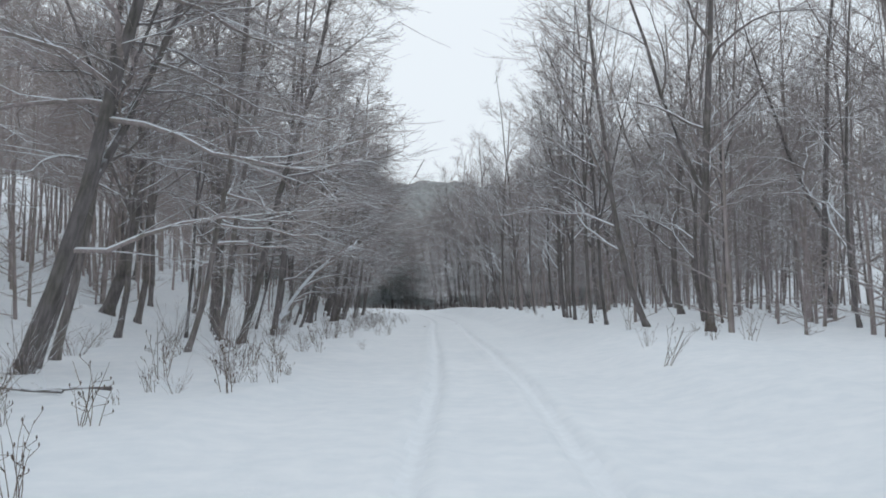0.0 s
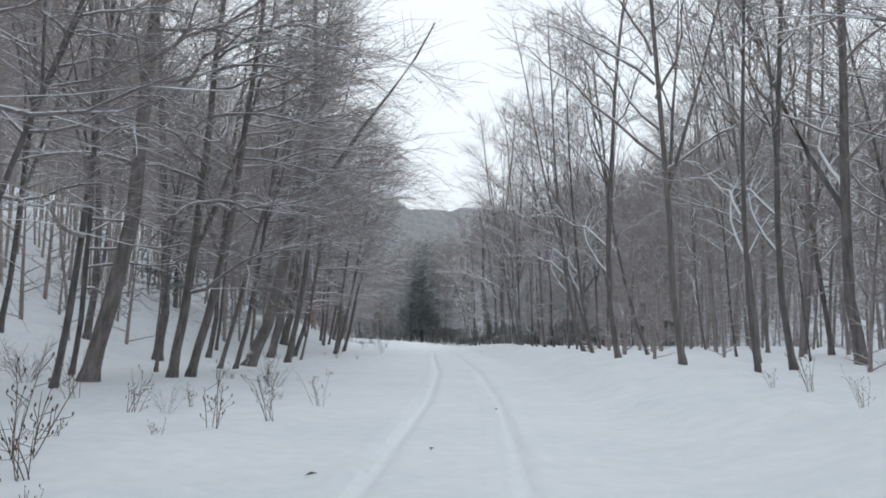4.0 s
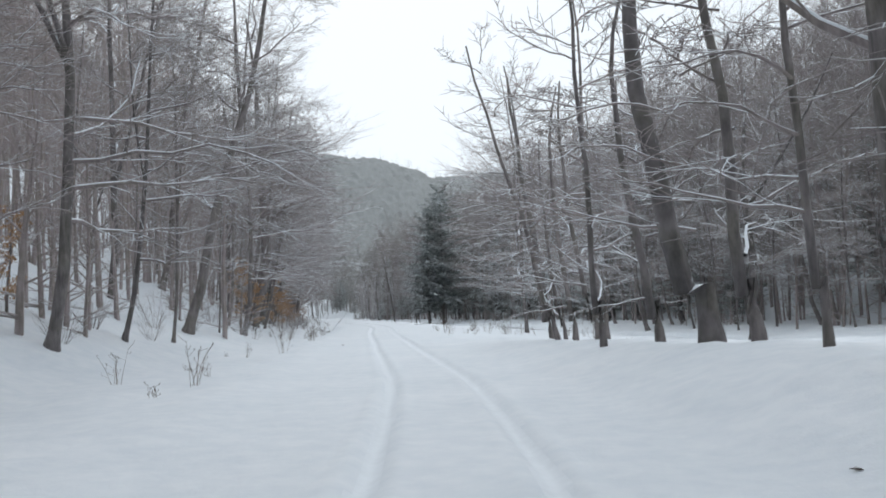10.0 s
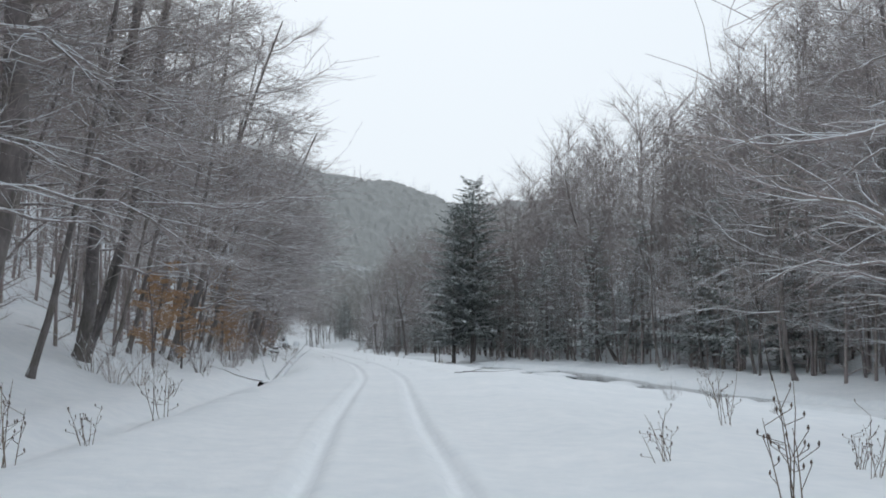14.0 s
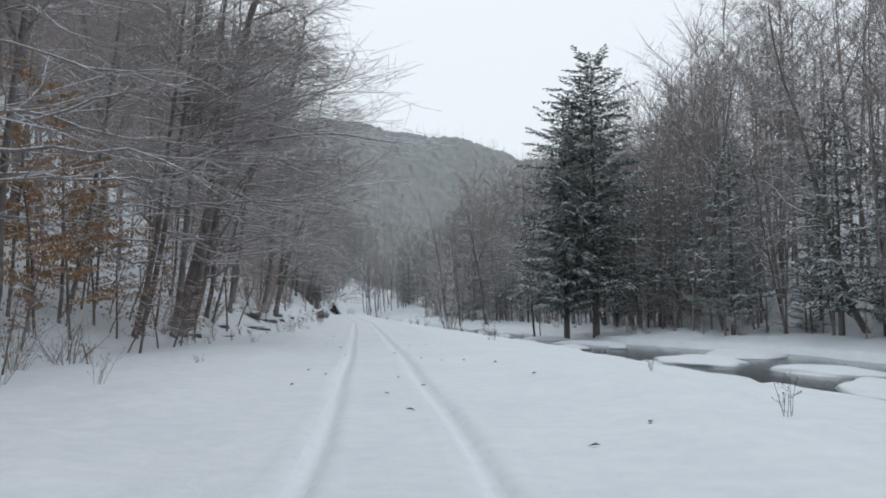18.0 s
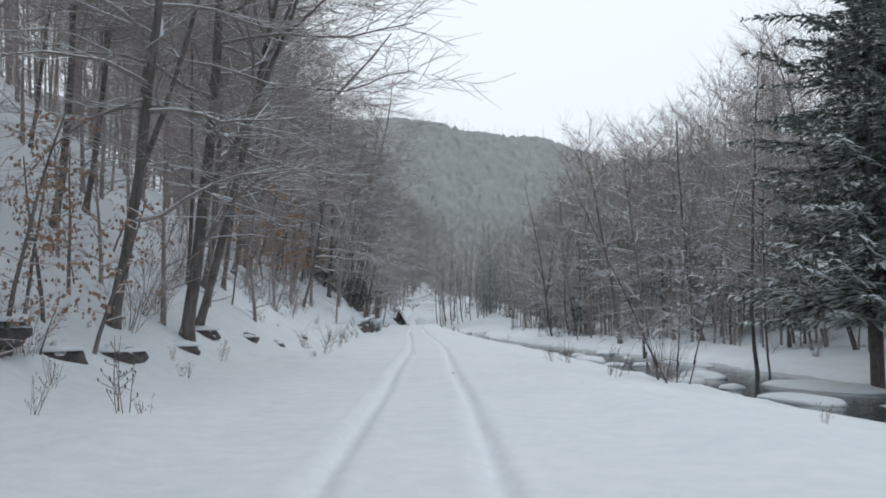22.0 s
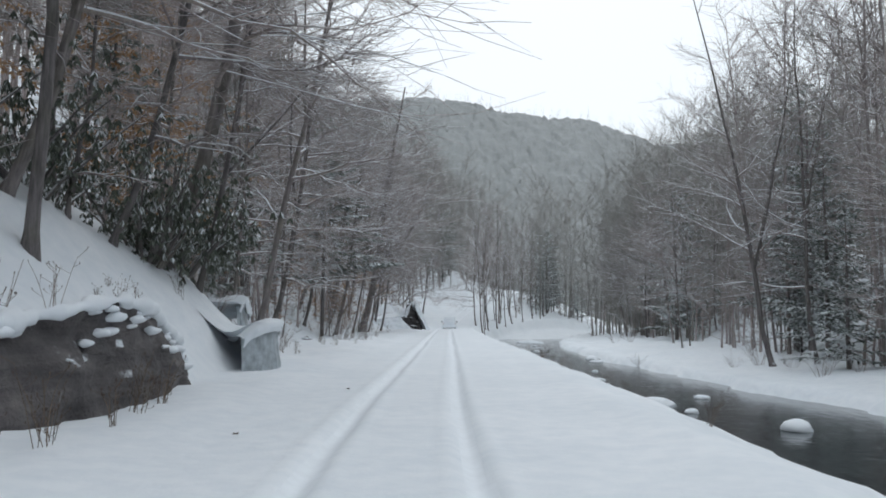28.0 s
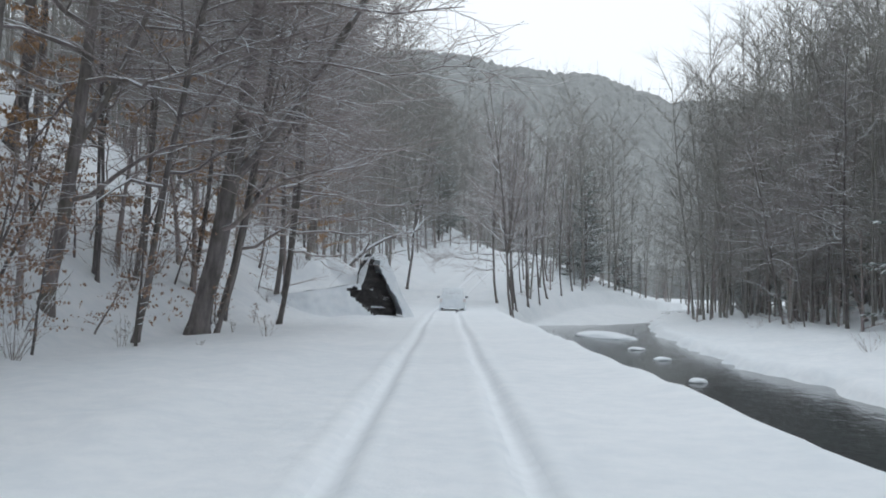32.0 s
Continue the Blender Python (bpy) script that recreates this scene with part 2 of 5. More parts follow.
def ground_z(x, y):
    x, y = np.asarray(x, float), np.asarray(y, float)
    u = lateral(x, y)
    # left hillside
    foot = spline(y, BANK_Y, BANK_U) + .5 * wave(x * 0, y, 11, .4)
    s = spline(y, BANK_Y, BANK_S)
    d = np.maximum(-u - foot, 0)
    rise = s * (np.sqrt(d * d + 1.0) - 1.0)
    ledge = 1.3 * ramp(y, 307, 314) * (1 - ramp(y, 330, 339)) * ramp(-u, 4.9, 6.3) + .95 * ramp(y, 308, 318) * (1 - ramp(y, 332, 343)) * ramp(-u, 5.6, 8.2)
    ledge = ledge + 2.5 * ramp(y, 402.5, 406) * (1 - ramp(y, 410, 418)) * ramp(-u, 4.4, 6.2) * (1 - .6 * ramp(-u, 9, 14))
    rise = rise + ledge + .22 * wave(x, y, 5.3, 2.0) * np.minimum(d / 4, 1) + .8 * wave(x, y, 23, 1.0) * np.minimum(d / 12, 1)
    hill_l = 42 * np.tanh(rise / 42) * (1 - .8 * ramp(y, 520, 640))
    # right side: wooded flat, then the river bank, river, far bank and hill
    wet = ramp(y, 112, 150)
    flat = (.34 + .34 * ramp(y, 45, 66)) * ramp(u, 2.5, 5.4) + .25 * ramp(u, 8, 30) + .12 * wave(x, y, 6.0, .7) * ramp(u, 4, 7)
    near, far = spline(y, NEAR_Y, NEAR_U), spline(y, FAR_Y, FAR_U)
    near = near + .45 * wave(x * 0, y, 7.0, 1.1) + .22 * wave(x * 0, y, 2.6, .2)
    far = far + .7 * wave(x * 0, y, 9.0, 2.1) + .3 * wave(x * 0, y, 3.1, .9)
    w = np.clip((u - 3.2) / np.maximum(near - 1.0 - 3.2, .5), 0, 1)
    bank = -.95 * w ** 1.4 + .1 * wave(x, y, 4.2, .3) * w
    bank = bank - 1.35 * ramp(u, near - 1.0, near + .25)
    over = .95 * ramp(u, far - .2, far + .8) + .5 * ramp(u, far + .6, far + 9) + .12 * wave(x, y, 5.0, 1.9) * ramp(u, far, far + 3)
    bank = bank + over
    right = flat * (1 - wet) + bank * wet
    start = 46 * (1 - wet) + (far + 13) * wet
    dh = np.maximum(u - start, 0)
    hr = .5 * (np.sqrt(dh * dh + 9) - 3) + 1.2 * wave(x, y, 27, .6) * np.minimum(dh / 15, 1)
    hill_r = 40 * np.tanh(hr / 40) * (1 - .6 * ramp(y, 520, 640))
    z = np.where(u < 0, hill_l, right + hill_r)
    # road: crown, two wheel ruts and the soft edges
    mid = rut_middle(y)
    r = np.abs(u - mid)
    rut = -.085 * np.exp(-((r - .8) / .14) ** 2) + .025 * np.exp(-((r - 1.04) / .11) ** 2) + .02 * np.exp(-((r - .56) / .11) ** 2)
    rut = rut + .016 * wave(x, y, 1.1, .5) * np.exp(-((r - .9) / .35) ** 2)
    edge = .10 * ramp(np.abs(u), 2.3, 3.6) * (1 - ramp(np.abs(u), 4.5, 9)) * (1 + .6 * wave(x, y, 3.1, 1.4))
    ditch = -.5 * np.exp(-((u + 5.1) / .85) ** 2) * ramp(y, 152, 166) * (1 - ramp(y, 193, 203))
    z = z + ditch + rut + edge + .03 * wave(x, y, 2.4, .9) * ramp(np.abs(u), 1.6, 4) + .07 * wave(x, y, 2.1, 1.6) * ramp(np.abs(u), 2.9, 4.2) * (1 - ramp(np.abs(u), 9, 14))
    # the road climbs away at the valley's end
    z = z + 9.0 * ramp(y, 424, 540) * ramp(u, 30, -2)
    # far ridge across the valley, falling to the right
    a = np.degrees(np.arctan2(-(x + 49), y - 362))
    dist = np.hypot(x + 49, y - 362)
    crest = 146 + 1.7 * np.clip(a, -40, 13) + 2.5 * np.sin(a * .5) + 1.2 * np.sin(a * 1.7)
    z = z + np.maximum(crest, 20) * ramp(dist, 300, 720) * ramp(y, 560, 800)
    z = z - np.clip(z - crest, 0, None) * ramp(y, 600, 760)
    return z


# ---- helpers for things ----
def part(name, me, mat, parent, label="", smooth=True):
    """Links a bmesh or mesh as one object under a thing."""
    if isinstance(me, bmesh.types.BMesh):
        data = bpy.data.meshes.new(name)
        me.to_mesh(data)
        me.free()
    else:
        data = me
    if not data.materials:
        data.materials.append(mat)
    if smooth:
        data.shade_smooth()
    ob = new(name, data)
    ob.parent = parent
    if label:
        ob["label"] = label
    return ob


def mesh_from(name, verts, faces):
    me = bpy.data.meshes.new(name)
    me.from_pydata(verts, [], faces)
    me.update()
    return me


class Tubes:
    """Collects tapering tubes along lines of points into one mesh."""

    def __init__(self):
        self.v, self.f, self.m = [], [], []

    def add(self, pts, radii, sides, spin=0.0, cap=False, slot=0):
        base = len(self.v)
        n = len(pts)
        for i in range(n):
            d = (pts[min(i + 1, n - 1)] - pts[max(i - 1, 0)])
            d = d.normalized() if d.length > 1e-9 else Vector((0, 0, 1))
            # 'up' side of the ring, so that one corner points up on level limbs
            up = Vector((0, 0, 1)) if abs(d.z) < .95 else Vector((1, 0, 0))
            a = (up - d * up.dot(d)).normalized()
            b = d.cross(a)
            for k in range(sides):
                ang = spin + 6.28318 * k / sides
                self.v.append(pts[i] + (a * math.cos(ang) + b * math.sin(ang)) * radii[i])
        for i in range(n - 1):
            for k in range(sides):
                k2 = (k + 1) % sides
                p, q = base + i * sides, base + (i + 1) * sides
                self.f.append((p + k, p + k2, q + k2, q + k))
        if cap:
            self.f.append(tuple(base + (n - 1) * sides + k for k in range(sides)))
        if slot:
            self.m += [0] * (len(self.f) - len(self.m) - (n - 1) * sides) + [slot] * ((n - 1) * sides)

    def mesh(self, name):
        me = mesh_from(name, self.v, self.f)
        if self.m:
            me.polygons.foreach_set("material_index", self.m + [0] * (len(self.f) - len(self.m)))
        return me


def grow(rng, start, way, length, steps, bend, sag, jitter):
    """A line of points that wanders, bends up (bend) and sags."""
    pts, p, d = [start.copy()], start.copy(), way.normalized()
    for i in range(steps):
        p = p + d * (length / steps)
        pts.append(p.copy())
        d = (d + Vector((rng.uniform(-1, 1), rng.uniform(-1, 1), rng.uniform(-1, 1))) * jitter + Vector((0, 0, bend - sag * (i / steps)))).normalized()
    return pts


# ---- bare broadleaved trees ----
def bare_tree(seed, height, girth, first, limbs, subs, twigs, lean=0.0, fork=0, droop=0.25, lit=0.5, reach=.37, ascend=0.0, wander=.09):
    """A leafless tree, trunk at the origin; limbs favour +x, the open side over the road. Returns trunk and crown meshes."""
    rng = random.Random(seed)
    trunk, crown = Tubes(), Tubes()
    steps = 9
    line = grow(rng, Vector((0, 0, -.35)), Vector((lean * .4, 0, 1)), height + .35, steps, .05, 0, wander)
    line = [p + Vector((lean * p.z * .12 * (p.z / height), 0, 0)) for p in line]
    # the foot sweeps downhill before it turns up
    sweep = rng.uniform(.1, .55) * girth / .16
    line = [p + Vector((sweep * (1 - math.exp(-max(p.z, 0) / 1.3)), 0, 0)) for p in line]
    rad = [girth * (1 - .88 * (i / steps) ** 1.05) + .012 for i in range(steps + 1)]
    foot, foot_rad = [line[0].copy()], [girth * 1.75]
    for z, k in ((.1, 1.4), (.35, 1.14), (.9, 1.03)):
        q = line[0].lerp(line[1], (z + .35) / (line[1].z + .35))
        q.x = line[0].x + sweep * (1 - math.exp(-z / 1.3))
        foot.append(q)
        foot_rad.append(girth * k)
    trunk.add(foot + line[1:], foot_rad + rad[1:], 9)

    def at(t):
        k = t * steps
        i = min(int(k), steps - 1)
        return line[i].lerp(line[i + 1], k - i), rad[i] + (rad[i + 1] - rad[i]) * (k - i)

    leaders = []
    for k in range(fork):
        p, r = at(rng.uniform(.22, .5))
        a = rng.uniform(0, 6.28)
        up = grow(rng, p, Vector((math.cos(a) * .42, math.sin(a) * .42, 1)), height * rng.uniform(.4, .58), 6, .05, 0, .08)
        rr = [r * .62 * (1 - .86 * i / 6) + .01 for i in range(7)]
        trunk.add(up, rr, 6)
        leaders.append((up, rr))
    for k in range(limbs):
        t = first + (0.97 - first) * ((k + rng.random()) / limbs) ** 0.9
        if leaders and rng.random() < .4:
            up, rr = rng.choice(leaders)
            j = rng.randint(1, 5)
            p, r = up[j], rr[j]
        else:
            p, r = at(t)
        a = rng.gauss(0, 1.0) if rng.random() < lit else rng.uniform(-3.14, 3.14)
        rise = .1 + ascend + .9 * max(0, t - .35) + rng.uniform(-.12, .2)
        length = height * (reach - (reach - .1) * t) * rng.uniform(.65, 1.15) * (1.12 if abs(a) < .9 and lit > .3 else 1.0)
        limb = grow(rng, p, Vector((math.cos(a), math.sin(a), rise)), length, 6, .05, droop, .33)
        lr = min(r * .55, .018 + length * .011)
        crown.add(limb, [lr * (1 - .85 * i / 6) + .006 for i in range(7)], 5)
        for s in range(subs):
            u = .14 + .86 * ((s + rng.random()) / subs) ** .8
            i = min(int(u * 6), 5)
            q = limb[i].lerp(limb[i + 1], u * 6 - i)
            d0 = (limb[i + 1] - limb[i]).normalized()
            side = d0.cross(Vector((0, 0, 1))).normalized() * (1 if s % 2 else -1)
            d = d0 * rng.uniform(.5, 1) + side * rng.uniform(.4, 1) + Vector((0, 0, rng.uniform(-.25, .35)))
            sl = length * (.62 - .26 * u) * rng.uniform(.6, 1.3)
            sub = grow(rng, q, d, sl, 3, .03, droop * .9, .3)
            sr = max(.007, lr * .32 * (1 - .4 * u))
            crown.add(sub, [sr * (1 - .75 * i / 3) + .003 for i in range(4)], 3, slot=s % 3 // 2)
            for w in range(twigs):
                v = .15 + .85 * (w + rng.random()) / twigs
                i2 = min(int(v * 3), 2)
                o = sub[i2].lerp(sub[i2 + 1], v * 3 - i2)
                e0 = (sub[i2 + 1] - sub[i2]).normalized()
                sd = e0.cross(Vector((0, 0, 1))).normalized() * (1 if w % 2 else -1)
                e = e0 * rng.uniform(.5, 1) + sd * rng.uniform(.3, .9) + Vector((0, 0, rng.uniform(-.35, .45)))
                tw = grow(rng, o, e, sl * rng.uniform(.3, .75), 2, .05, 0, .25)
                crown.add(tw, [.0095, .007, .0045], 3, rng.uniform(0, 6.28), slot=1)
    return trunk.mesh("trunk"), crown.mesh("crown")


def tree_thing(name, meshes, mats, label, category, group):
    ob = new(name)
    ob.empty_display_size = .3
    for pn, me, ma in zip(("trunk", "crown", "leaves"), meshes, mats):
        part(pn, me, ma, ob)
    return tagged(ob, label, category, group)


# ---- ground ----
def ground_mesh():
    u = np.concatenate([-np.geomspace(700, 14, 46), -np.arange(13.5, 4, -.5), -np.arange(4, 1.8, -.2), np.arange(-1.75, 1.76, .07), np.arange(1.9, 4, .2),
                        np.arange(4.2, 34, .42), np.geomspace(34.5, 700, 44)])
    y = np.concatenate([np.arange(-60, 0, 3.0), np.arange(0, 450, .9), np.arange(450, 560, 3), np.geomspace(561, 1500, 90)])
    uu, yy = np.meshgrid(u, y)
    xx = road_x(yy) + uu * np.sqrt(1 + ((road_x(yy + 1) - road_x(yy - 1)) / 2) ** 2)
    zz = ground_z(xx, yy)
    v = np.stack([xx, yy, zz], -1).reshape(-1, 3)
    r, c = len(y), len(u)
    i = (np.arange(r - 1)[:, None] * c + np.arange(c - 1)).ravel()
    f = np.stack([i, i + 1, i + c + 1, i + c], 1)
    me = bpy.data.meshes.new("ground")
    me.vertices.add(len(v))
    me.vertices.foreach_set("co", v.ravel())
    me.loops.add(f.size)
    me.loops.foreach_set("vertex_index", f.ravel().astype(np.int32))
    me.polygons.add(len(f))
    me.polygons.foreach_set("loop_start", np.arange(0, f.size, 4, dtype=np.int32))
    fu, fy = uu.ravel()[f].mean(1), yy.ravel()[f].mean(1)
    packed = np.abs(np.abs(fu - rut_middle(fy)) - .8) < .115 + .03 * wave(fu * 3, fy, 2.2, .3)
    me.polygons.foreach_set("material_index", packed.astype(np.int32))
    me.update(calc_edges=True)
    return me


me = ground_mesh()
me.materials.append(M_SNOW)
me.materials.append(M_PACKED)
me.shade_smooth()
tagged(new("ground", me), "deep fresh snow over a forest road and valley slopes", "snowy ground", kind="structure")


def river():
    y = np.arange(96, 566, 1.5)
    near, far = spline(y, NEAR_Y, NEAR_U) - 1.6, spline(y, FAR_Y, FAR_U) + 1.6
    v, f = [], []
    for i in range(len(y)):
        k = math.sqrt(1 + ((float(road_x(y[i] + 1)) - float(road_x(y[i] - 1))) / 2) ** 2)
        for j in range(9):
            v.append((float(road_x(y[i])) + (near[i] + (far[i] - near[i]) * j / 8) * k, y[i], WATER))
    for i in range(len(y) - 1):
        for j in range(8):
            a = i * 9 + j
            f.append((a, a + 1, a + 10, a + 9))
    me = mesh_from("river", v, f)
    me.materials.append(M_WATER)
    me.shade_smooth()
    tagged(new("river", me), "dark open river water running between snowy banks", "river", kind="structure")


river()

# ---- trees ----
EDGE = [bare_tree(10 + k, 19 + 1.4 * (k % 4), .16, .15 + .05 * (k % 3), 30, 12, 7, lean=.1, fork=(1, 1, 0, 2, 1, 2, 1, 2)[k], droop=.24, reach=.36) for k in range(8)]
TALL = [bare_tree(40 + k, 21 + 1.6 * (k % 3), .15, .18 + .08 * (k % 2), 22, 8, 6, lean=.1, fork=(1, 2, 3, 1, 2, 2)[k], droop=.1, lit=.25, reach=.34, ascend=.45) for k in range(6)]
YOUNG = [bare_tree(70 + k, 6.5 + k, .045, .15, 14, 5, 5, lean=.2, droop=.15, lit=.4) for k in range(4)]
masters = {}
for kind, sets, word in (("edge", EDGE, "bare deciduous tree with spreading snow-lined limbs over the road edge"), ("tall", TALL, "tall slender bare deciduous tree with dark bark"), ("young", YOUNG, "thin leafless sapling standing in deep snow")):
    masters[kind] = [(meshes, word) for meshes in sets]
for sets in masters.values():
    for (t, c), word in sets:
        t.materials.append(M_BARK)
        c.materials.append(M_TWIG)
        c.materials.append(M_FINE)
        t.shade_smooth()

made = {}


def tree(x, y, r, kind="tall", lean=0.0, v=0, label=""):
    """One tree: trunk radius r at its foot; lean in degrees, positive to the right as seen along the road."""
    sets = masters[kind]
    v = v % len(sets)
    size = {"edge": .16, "tall": .15, "young": .045}[kind]
    u = float(lateral(x, y))
    turn = math.pi if u > 0 else 0.0
    rr = random.Random(int(x * 31 + y * 17))
    k, kz = min((r / size) ** .72, 1.12), min((r / size) ** .34, 1.15)
    m = Matrix.Translation((x, y, float(ground_z(x, y)))) @ Matrix.Rotation(radians(lean), 4, "Y") @ Matrix.Rotation(turn + rr.uniform(-.6, .6), 4, "Z") @ Matrix.Diagonal((k, k, kz, 1))
    key = (kind, v)
    if key not in made:
        ob = tree_thing("tree" if kind != "young" else "sapling", sets[v][0], (M_BARK, M_TWIG), label or sets[v][1], "tree" if kind != "young" else "sapling", "roadside trees")
        ob.matrix_basis = m
        made[key] = ob
    else:
        ob = copy_thing(made[key], m)
        if label:
            ob["label"] = label
    g = r / (size * k)
    for p in ob.children:
        if p.name.startswith("trunk"):
            p.scale = (g, g, 1)
    return ob


# trees along the drive, from its start to its end
tree(-11.2, 19.2, 0.18, "edge", 13, 0)
tree(-11.5, 20.6, 0.09, "edge", 12, 1)
tree(-12.4, 24.0, 0.12, "edge", 9, 2)
tree(7.6, 29.4, 0.15, "tall", 0, 3)
tree(-10.5, 36.0, 0.12, "edge", 5, 4)
tree(-12.5, 38.7, 0.07, "edge", 0, 5)
tree(7.7, 37.5, 0.13, "tall", -11, 6)
tree(-15.8, 39.7, 0.14, "tall", 0, 7)
tree(-8.9, 40.3, 0.12, "edge", 3, 0)
tree(6.4, 39.5, 0.08, "tall", 0, 1)
tree(5.7, 39.6, 0.08, "tall", 0, 2)
tree(-12.0, 42.3, 0.09, "edge", 0, 3)
tree(13.5, 42.9, 0.09, "tall", 0, 4)
tree(12.7, 43.6, 0.09, "tall", 0, 5)
tree(12.5, 43.8, 0.12, "tall", 0, 6)
tree(-9.8, 46.5, 0.15, "edge", 0, 7)
tree(-18.9, 47.3, 0.37, "tall", 0, 0)
tree(-17.5, 48.2, 0.18, "tall", 0, 1)
tree(-13.2, 47.9, 0.32, "tall", 0, 2)
tree(6.6, 47.7, 0.09, "tall", 0, 3)
tree(6.6, 48.9, 0.08, "tall", 0, 4)
tree(6.6, 49.9, 0.09, "tall", 0, 5)
tree(6.7, 51.3, 0.09, "tall", 0, 6)
tree(7.0, 52.6, 0.06, "tall", 0, 7)
tree(14.5, 53.5, 0.21, "tall", 0, 0)
tree(-10.9, 55.7, 0.06, "tall", 0, 1)
tree(-19.7, 58.4, 0.23, "tall", 0, 2)
tree(-15.5, 58.3, 0.23, "tall", 0, 3)
tree(-13.7, 59.6, 0.16, "tall", 0, 4)
tree(-10.3, 59.4, 0.13, "edge", 14, 5)
tree(6.4, 61.1, 0.06, "tall", 0, 6)
tree(-16.9, 63.5, 0.09, "tall", 0, 7)
tree(8.3, 63.9, 0.09, "tall", 0, 0)
tree(6.0, 65.4, 0.09, "tall", 0, 1)
tree(-10.1, 66.7, 0.28, "edge", 7, 2)
tree(-12.1, 70.3, 0.13, "edge", 0, 3)
tree(-18.5, 71.4, 0.20, "tall", 0, 4)
tree(-10.2, 72.7, 0.11, "edge", 0, 5)
tree(6.1, 74.2, 0.11, "tall", 0, 6)
tree(-26.2, 76.0, 0.17, "tall", 0, 7)
tree(5.9, 78.5, 0.06, "tall", -6, 0)
tree(-8.5, 79.4, 0.38, "edge", 8, 1)
tree(6.4, 81.4, 0.09, "tall", -14, 2)
tree(-13.8, 83.8, 0.21, "tall", 0, 3)
tree(9.6, 84.4, 0.11, "tall", -14, 4)
tree(-17.6, 84.8, 0.25, "tall", 0, 5)
tree(7.0, 87.3, 0.11, "tall", -8, 6)
tree(-13.0, 89.8, 0.14, "tall", 0, 7)
tree(-8.9, 92.4, 0.06, "tall", 0, 0)
tree(-10.2, 92.6, 0.29, "edge", 0, 1)
tree(-11.6, 96.2, 0.05, "young", 0, 2)
tree(10.0, 96.3, 0.07, "tall", 0, 3)
tree(8.1, 96.7, 0.08, "tall", 0, 4)
tree(7.7, 97.5, 0.08, "tall", 0, 5)
tree(6.8, 97.7, 0.05, "young", 0, 6)
tree(6.3, 98.5, 0.08, "tall", 0, 7)
tree(5.8, 98.7, 0.05, "young", 0, 0)
tree(9.9, 98.7, 0.07, "tall", 0, 1)
tree(-11.4, 99.5, 0.21, "edge", 8, 2)
tree(-13.0, 100.4, 0.10, "tall", 0, 3)
tree(-7.5, 101.1, 0.13, "edge", 3, 4)
tree(5.8, 101.3, 0.08, "tall", 0, 5)
tree(5.7, 107.2, 0.09, "tall", 0, 6)
tree(5.7, 107.6, 0.09, "tall", 0, 7)
tree(-12.3, 108.3, 0.24, "edge", 4, 0)
tree(5.6, 108.4, 0.04, "young", 0, 1)
tree(5.6, 109.0, 0.07, "tall", -5, 2)
tree(5.6, 109.8, 0.06, "tall", 0, 3)
tree(-12.5, 110.6, 0.15, "edge", 0, 4)
tree(5.6, 110.8, 0.12, "tall", -9, 5)
tree(5.5, 112.5, 0.05, "young", 0, 6)
tree(5.4, 114.2, 0.06, "tall", 0, 7)
tree(5.3, 116.3, 0.16, "tall", -2, 0)
tree(-10.5, 117.0, 0.16, "edge", 0, 1)
tree(-12.1, 117.2, 0.08, "edge", 0, 2)
tree(5.1, 118.8, 0.06, "young", 0, 3)
tree(-11.1, 119.6, 0.14, "edge", 0, 4)
tree(-10.4, 119.9, 0.16, "edge", 4, 5)
tree(4.9, 121.2, 0.09, "young", 0, 6)
tree(4.7, 123.4, 0.17, "young", -0, 7)
tree(-11.3, 123.9, 0.06, "edge", 0, 0)
tree(4.3, 126.3, 0.10, "young", 0, 1)
tree(3.0, 126.3, 0.06, "young", 0, 2)
tree(-11.1, 128.6, 0.23, "edge", 0, 3)
tree(3.5, 130.6, 0.06, "young", 1, 4)
tree(3.3, 134.3, 0.08, "young", 1, 5)
tree(2.8, 135.1, 0.07, "young", -9, 6)
tree(4.5, 135.5, 0.07, "young", 0, 7)
tree(3.2, 136.4, 0.05, "young", 0, 0)
tree(-11.0, 137.6, 0.09, "edge", 0, 1)
tree(3.1, 140.0, 0.10, "young", -3, 2)
tree(3.4, 141.6, 0.06, "young", -6, 3)
tree(-12.4, 143.4, 0.26, "edge", 10, 4)
tree(-12.4, 148.1, 0.07, "edge", 0, 5)
tree(-13.2, 155.6, 0.13, "edge", 0, 6)
tree(-15.3, 159.7, 0.10, "edge", 0, 7)
tree(3.5, 163.1, 0.11, "edge", 1, 0)
tree(-21.8, 166.0, 0.24, "tall", 0, 1)
tree(-16.1, 168.9, 0.42, "edge", 4, 2)
tree(6.0, 169.6, 0.10, "edge", 0, 3)
tree(21.0, 171.6, 0.42, "edge", 8, 4)
tree(-18.0, 179.0, 0.42, "edge", 0, 5)
tree(-22.2, 188.9, 0.25, "tall", 6, 6)
tree(17.3, 192.8, 0.22, "edge", 0, 7)
tree(-21.9, 199.0, 0.17, "edge", 12, 0)
tree(-23.7, 208.1, 0.10, "edge", 0, 1)
tree(-31.7, 217.8, 0.36, "tall", 8, 2)
tree(-26.5, 218.7, 0.29, "edge", 3, 3)
tree(-25.6, 219.2, 0.16, "edge", 0, 4)
tree(-32.3, 223.5, 0.15, "tall", 0, 5)
tree(-26.7, 230.2, 0.13, "edge", 10, 6)
tree(-26.6, 233.0, 0.15, "edge", 0, 7)
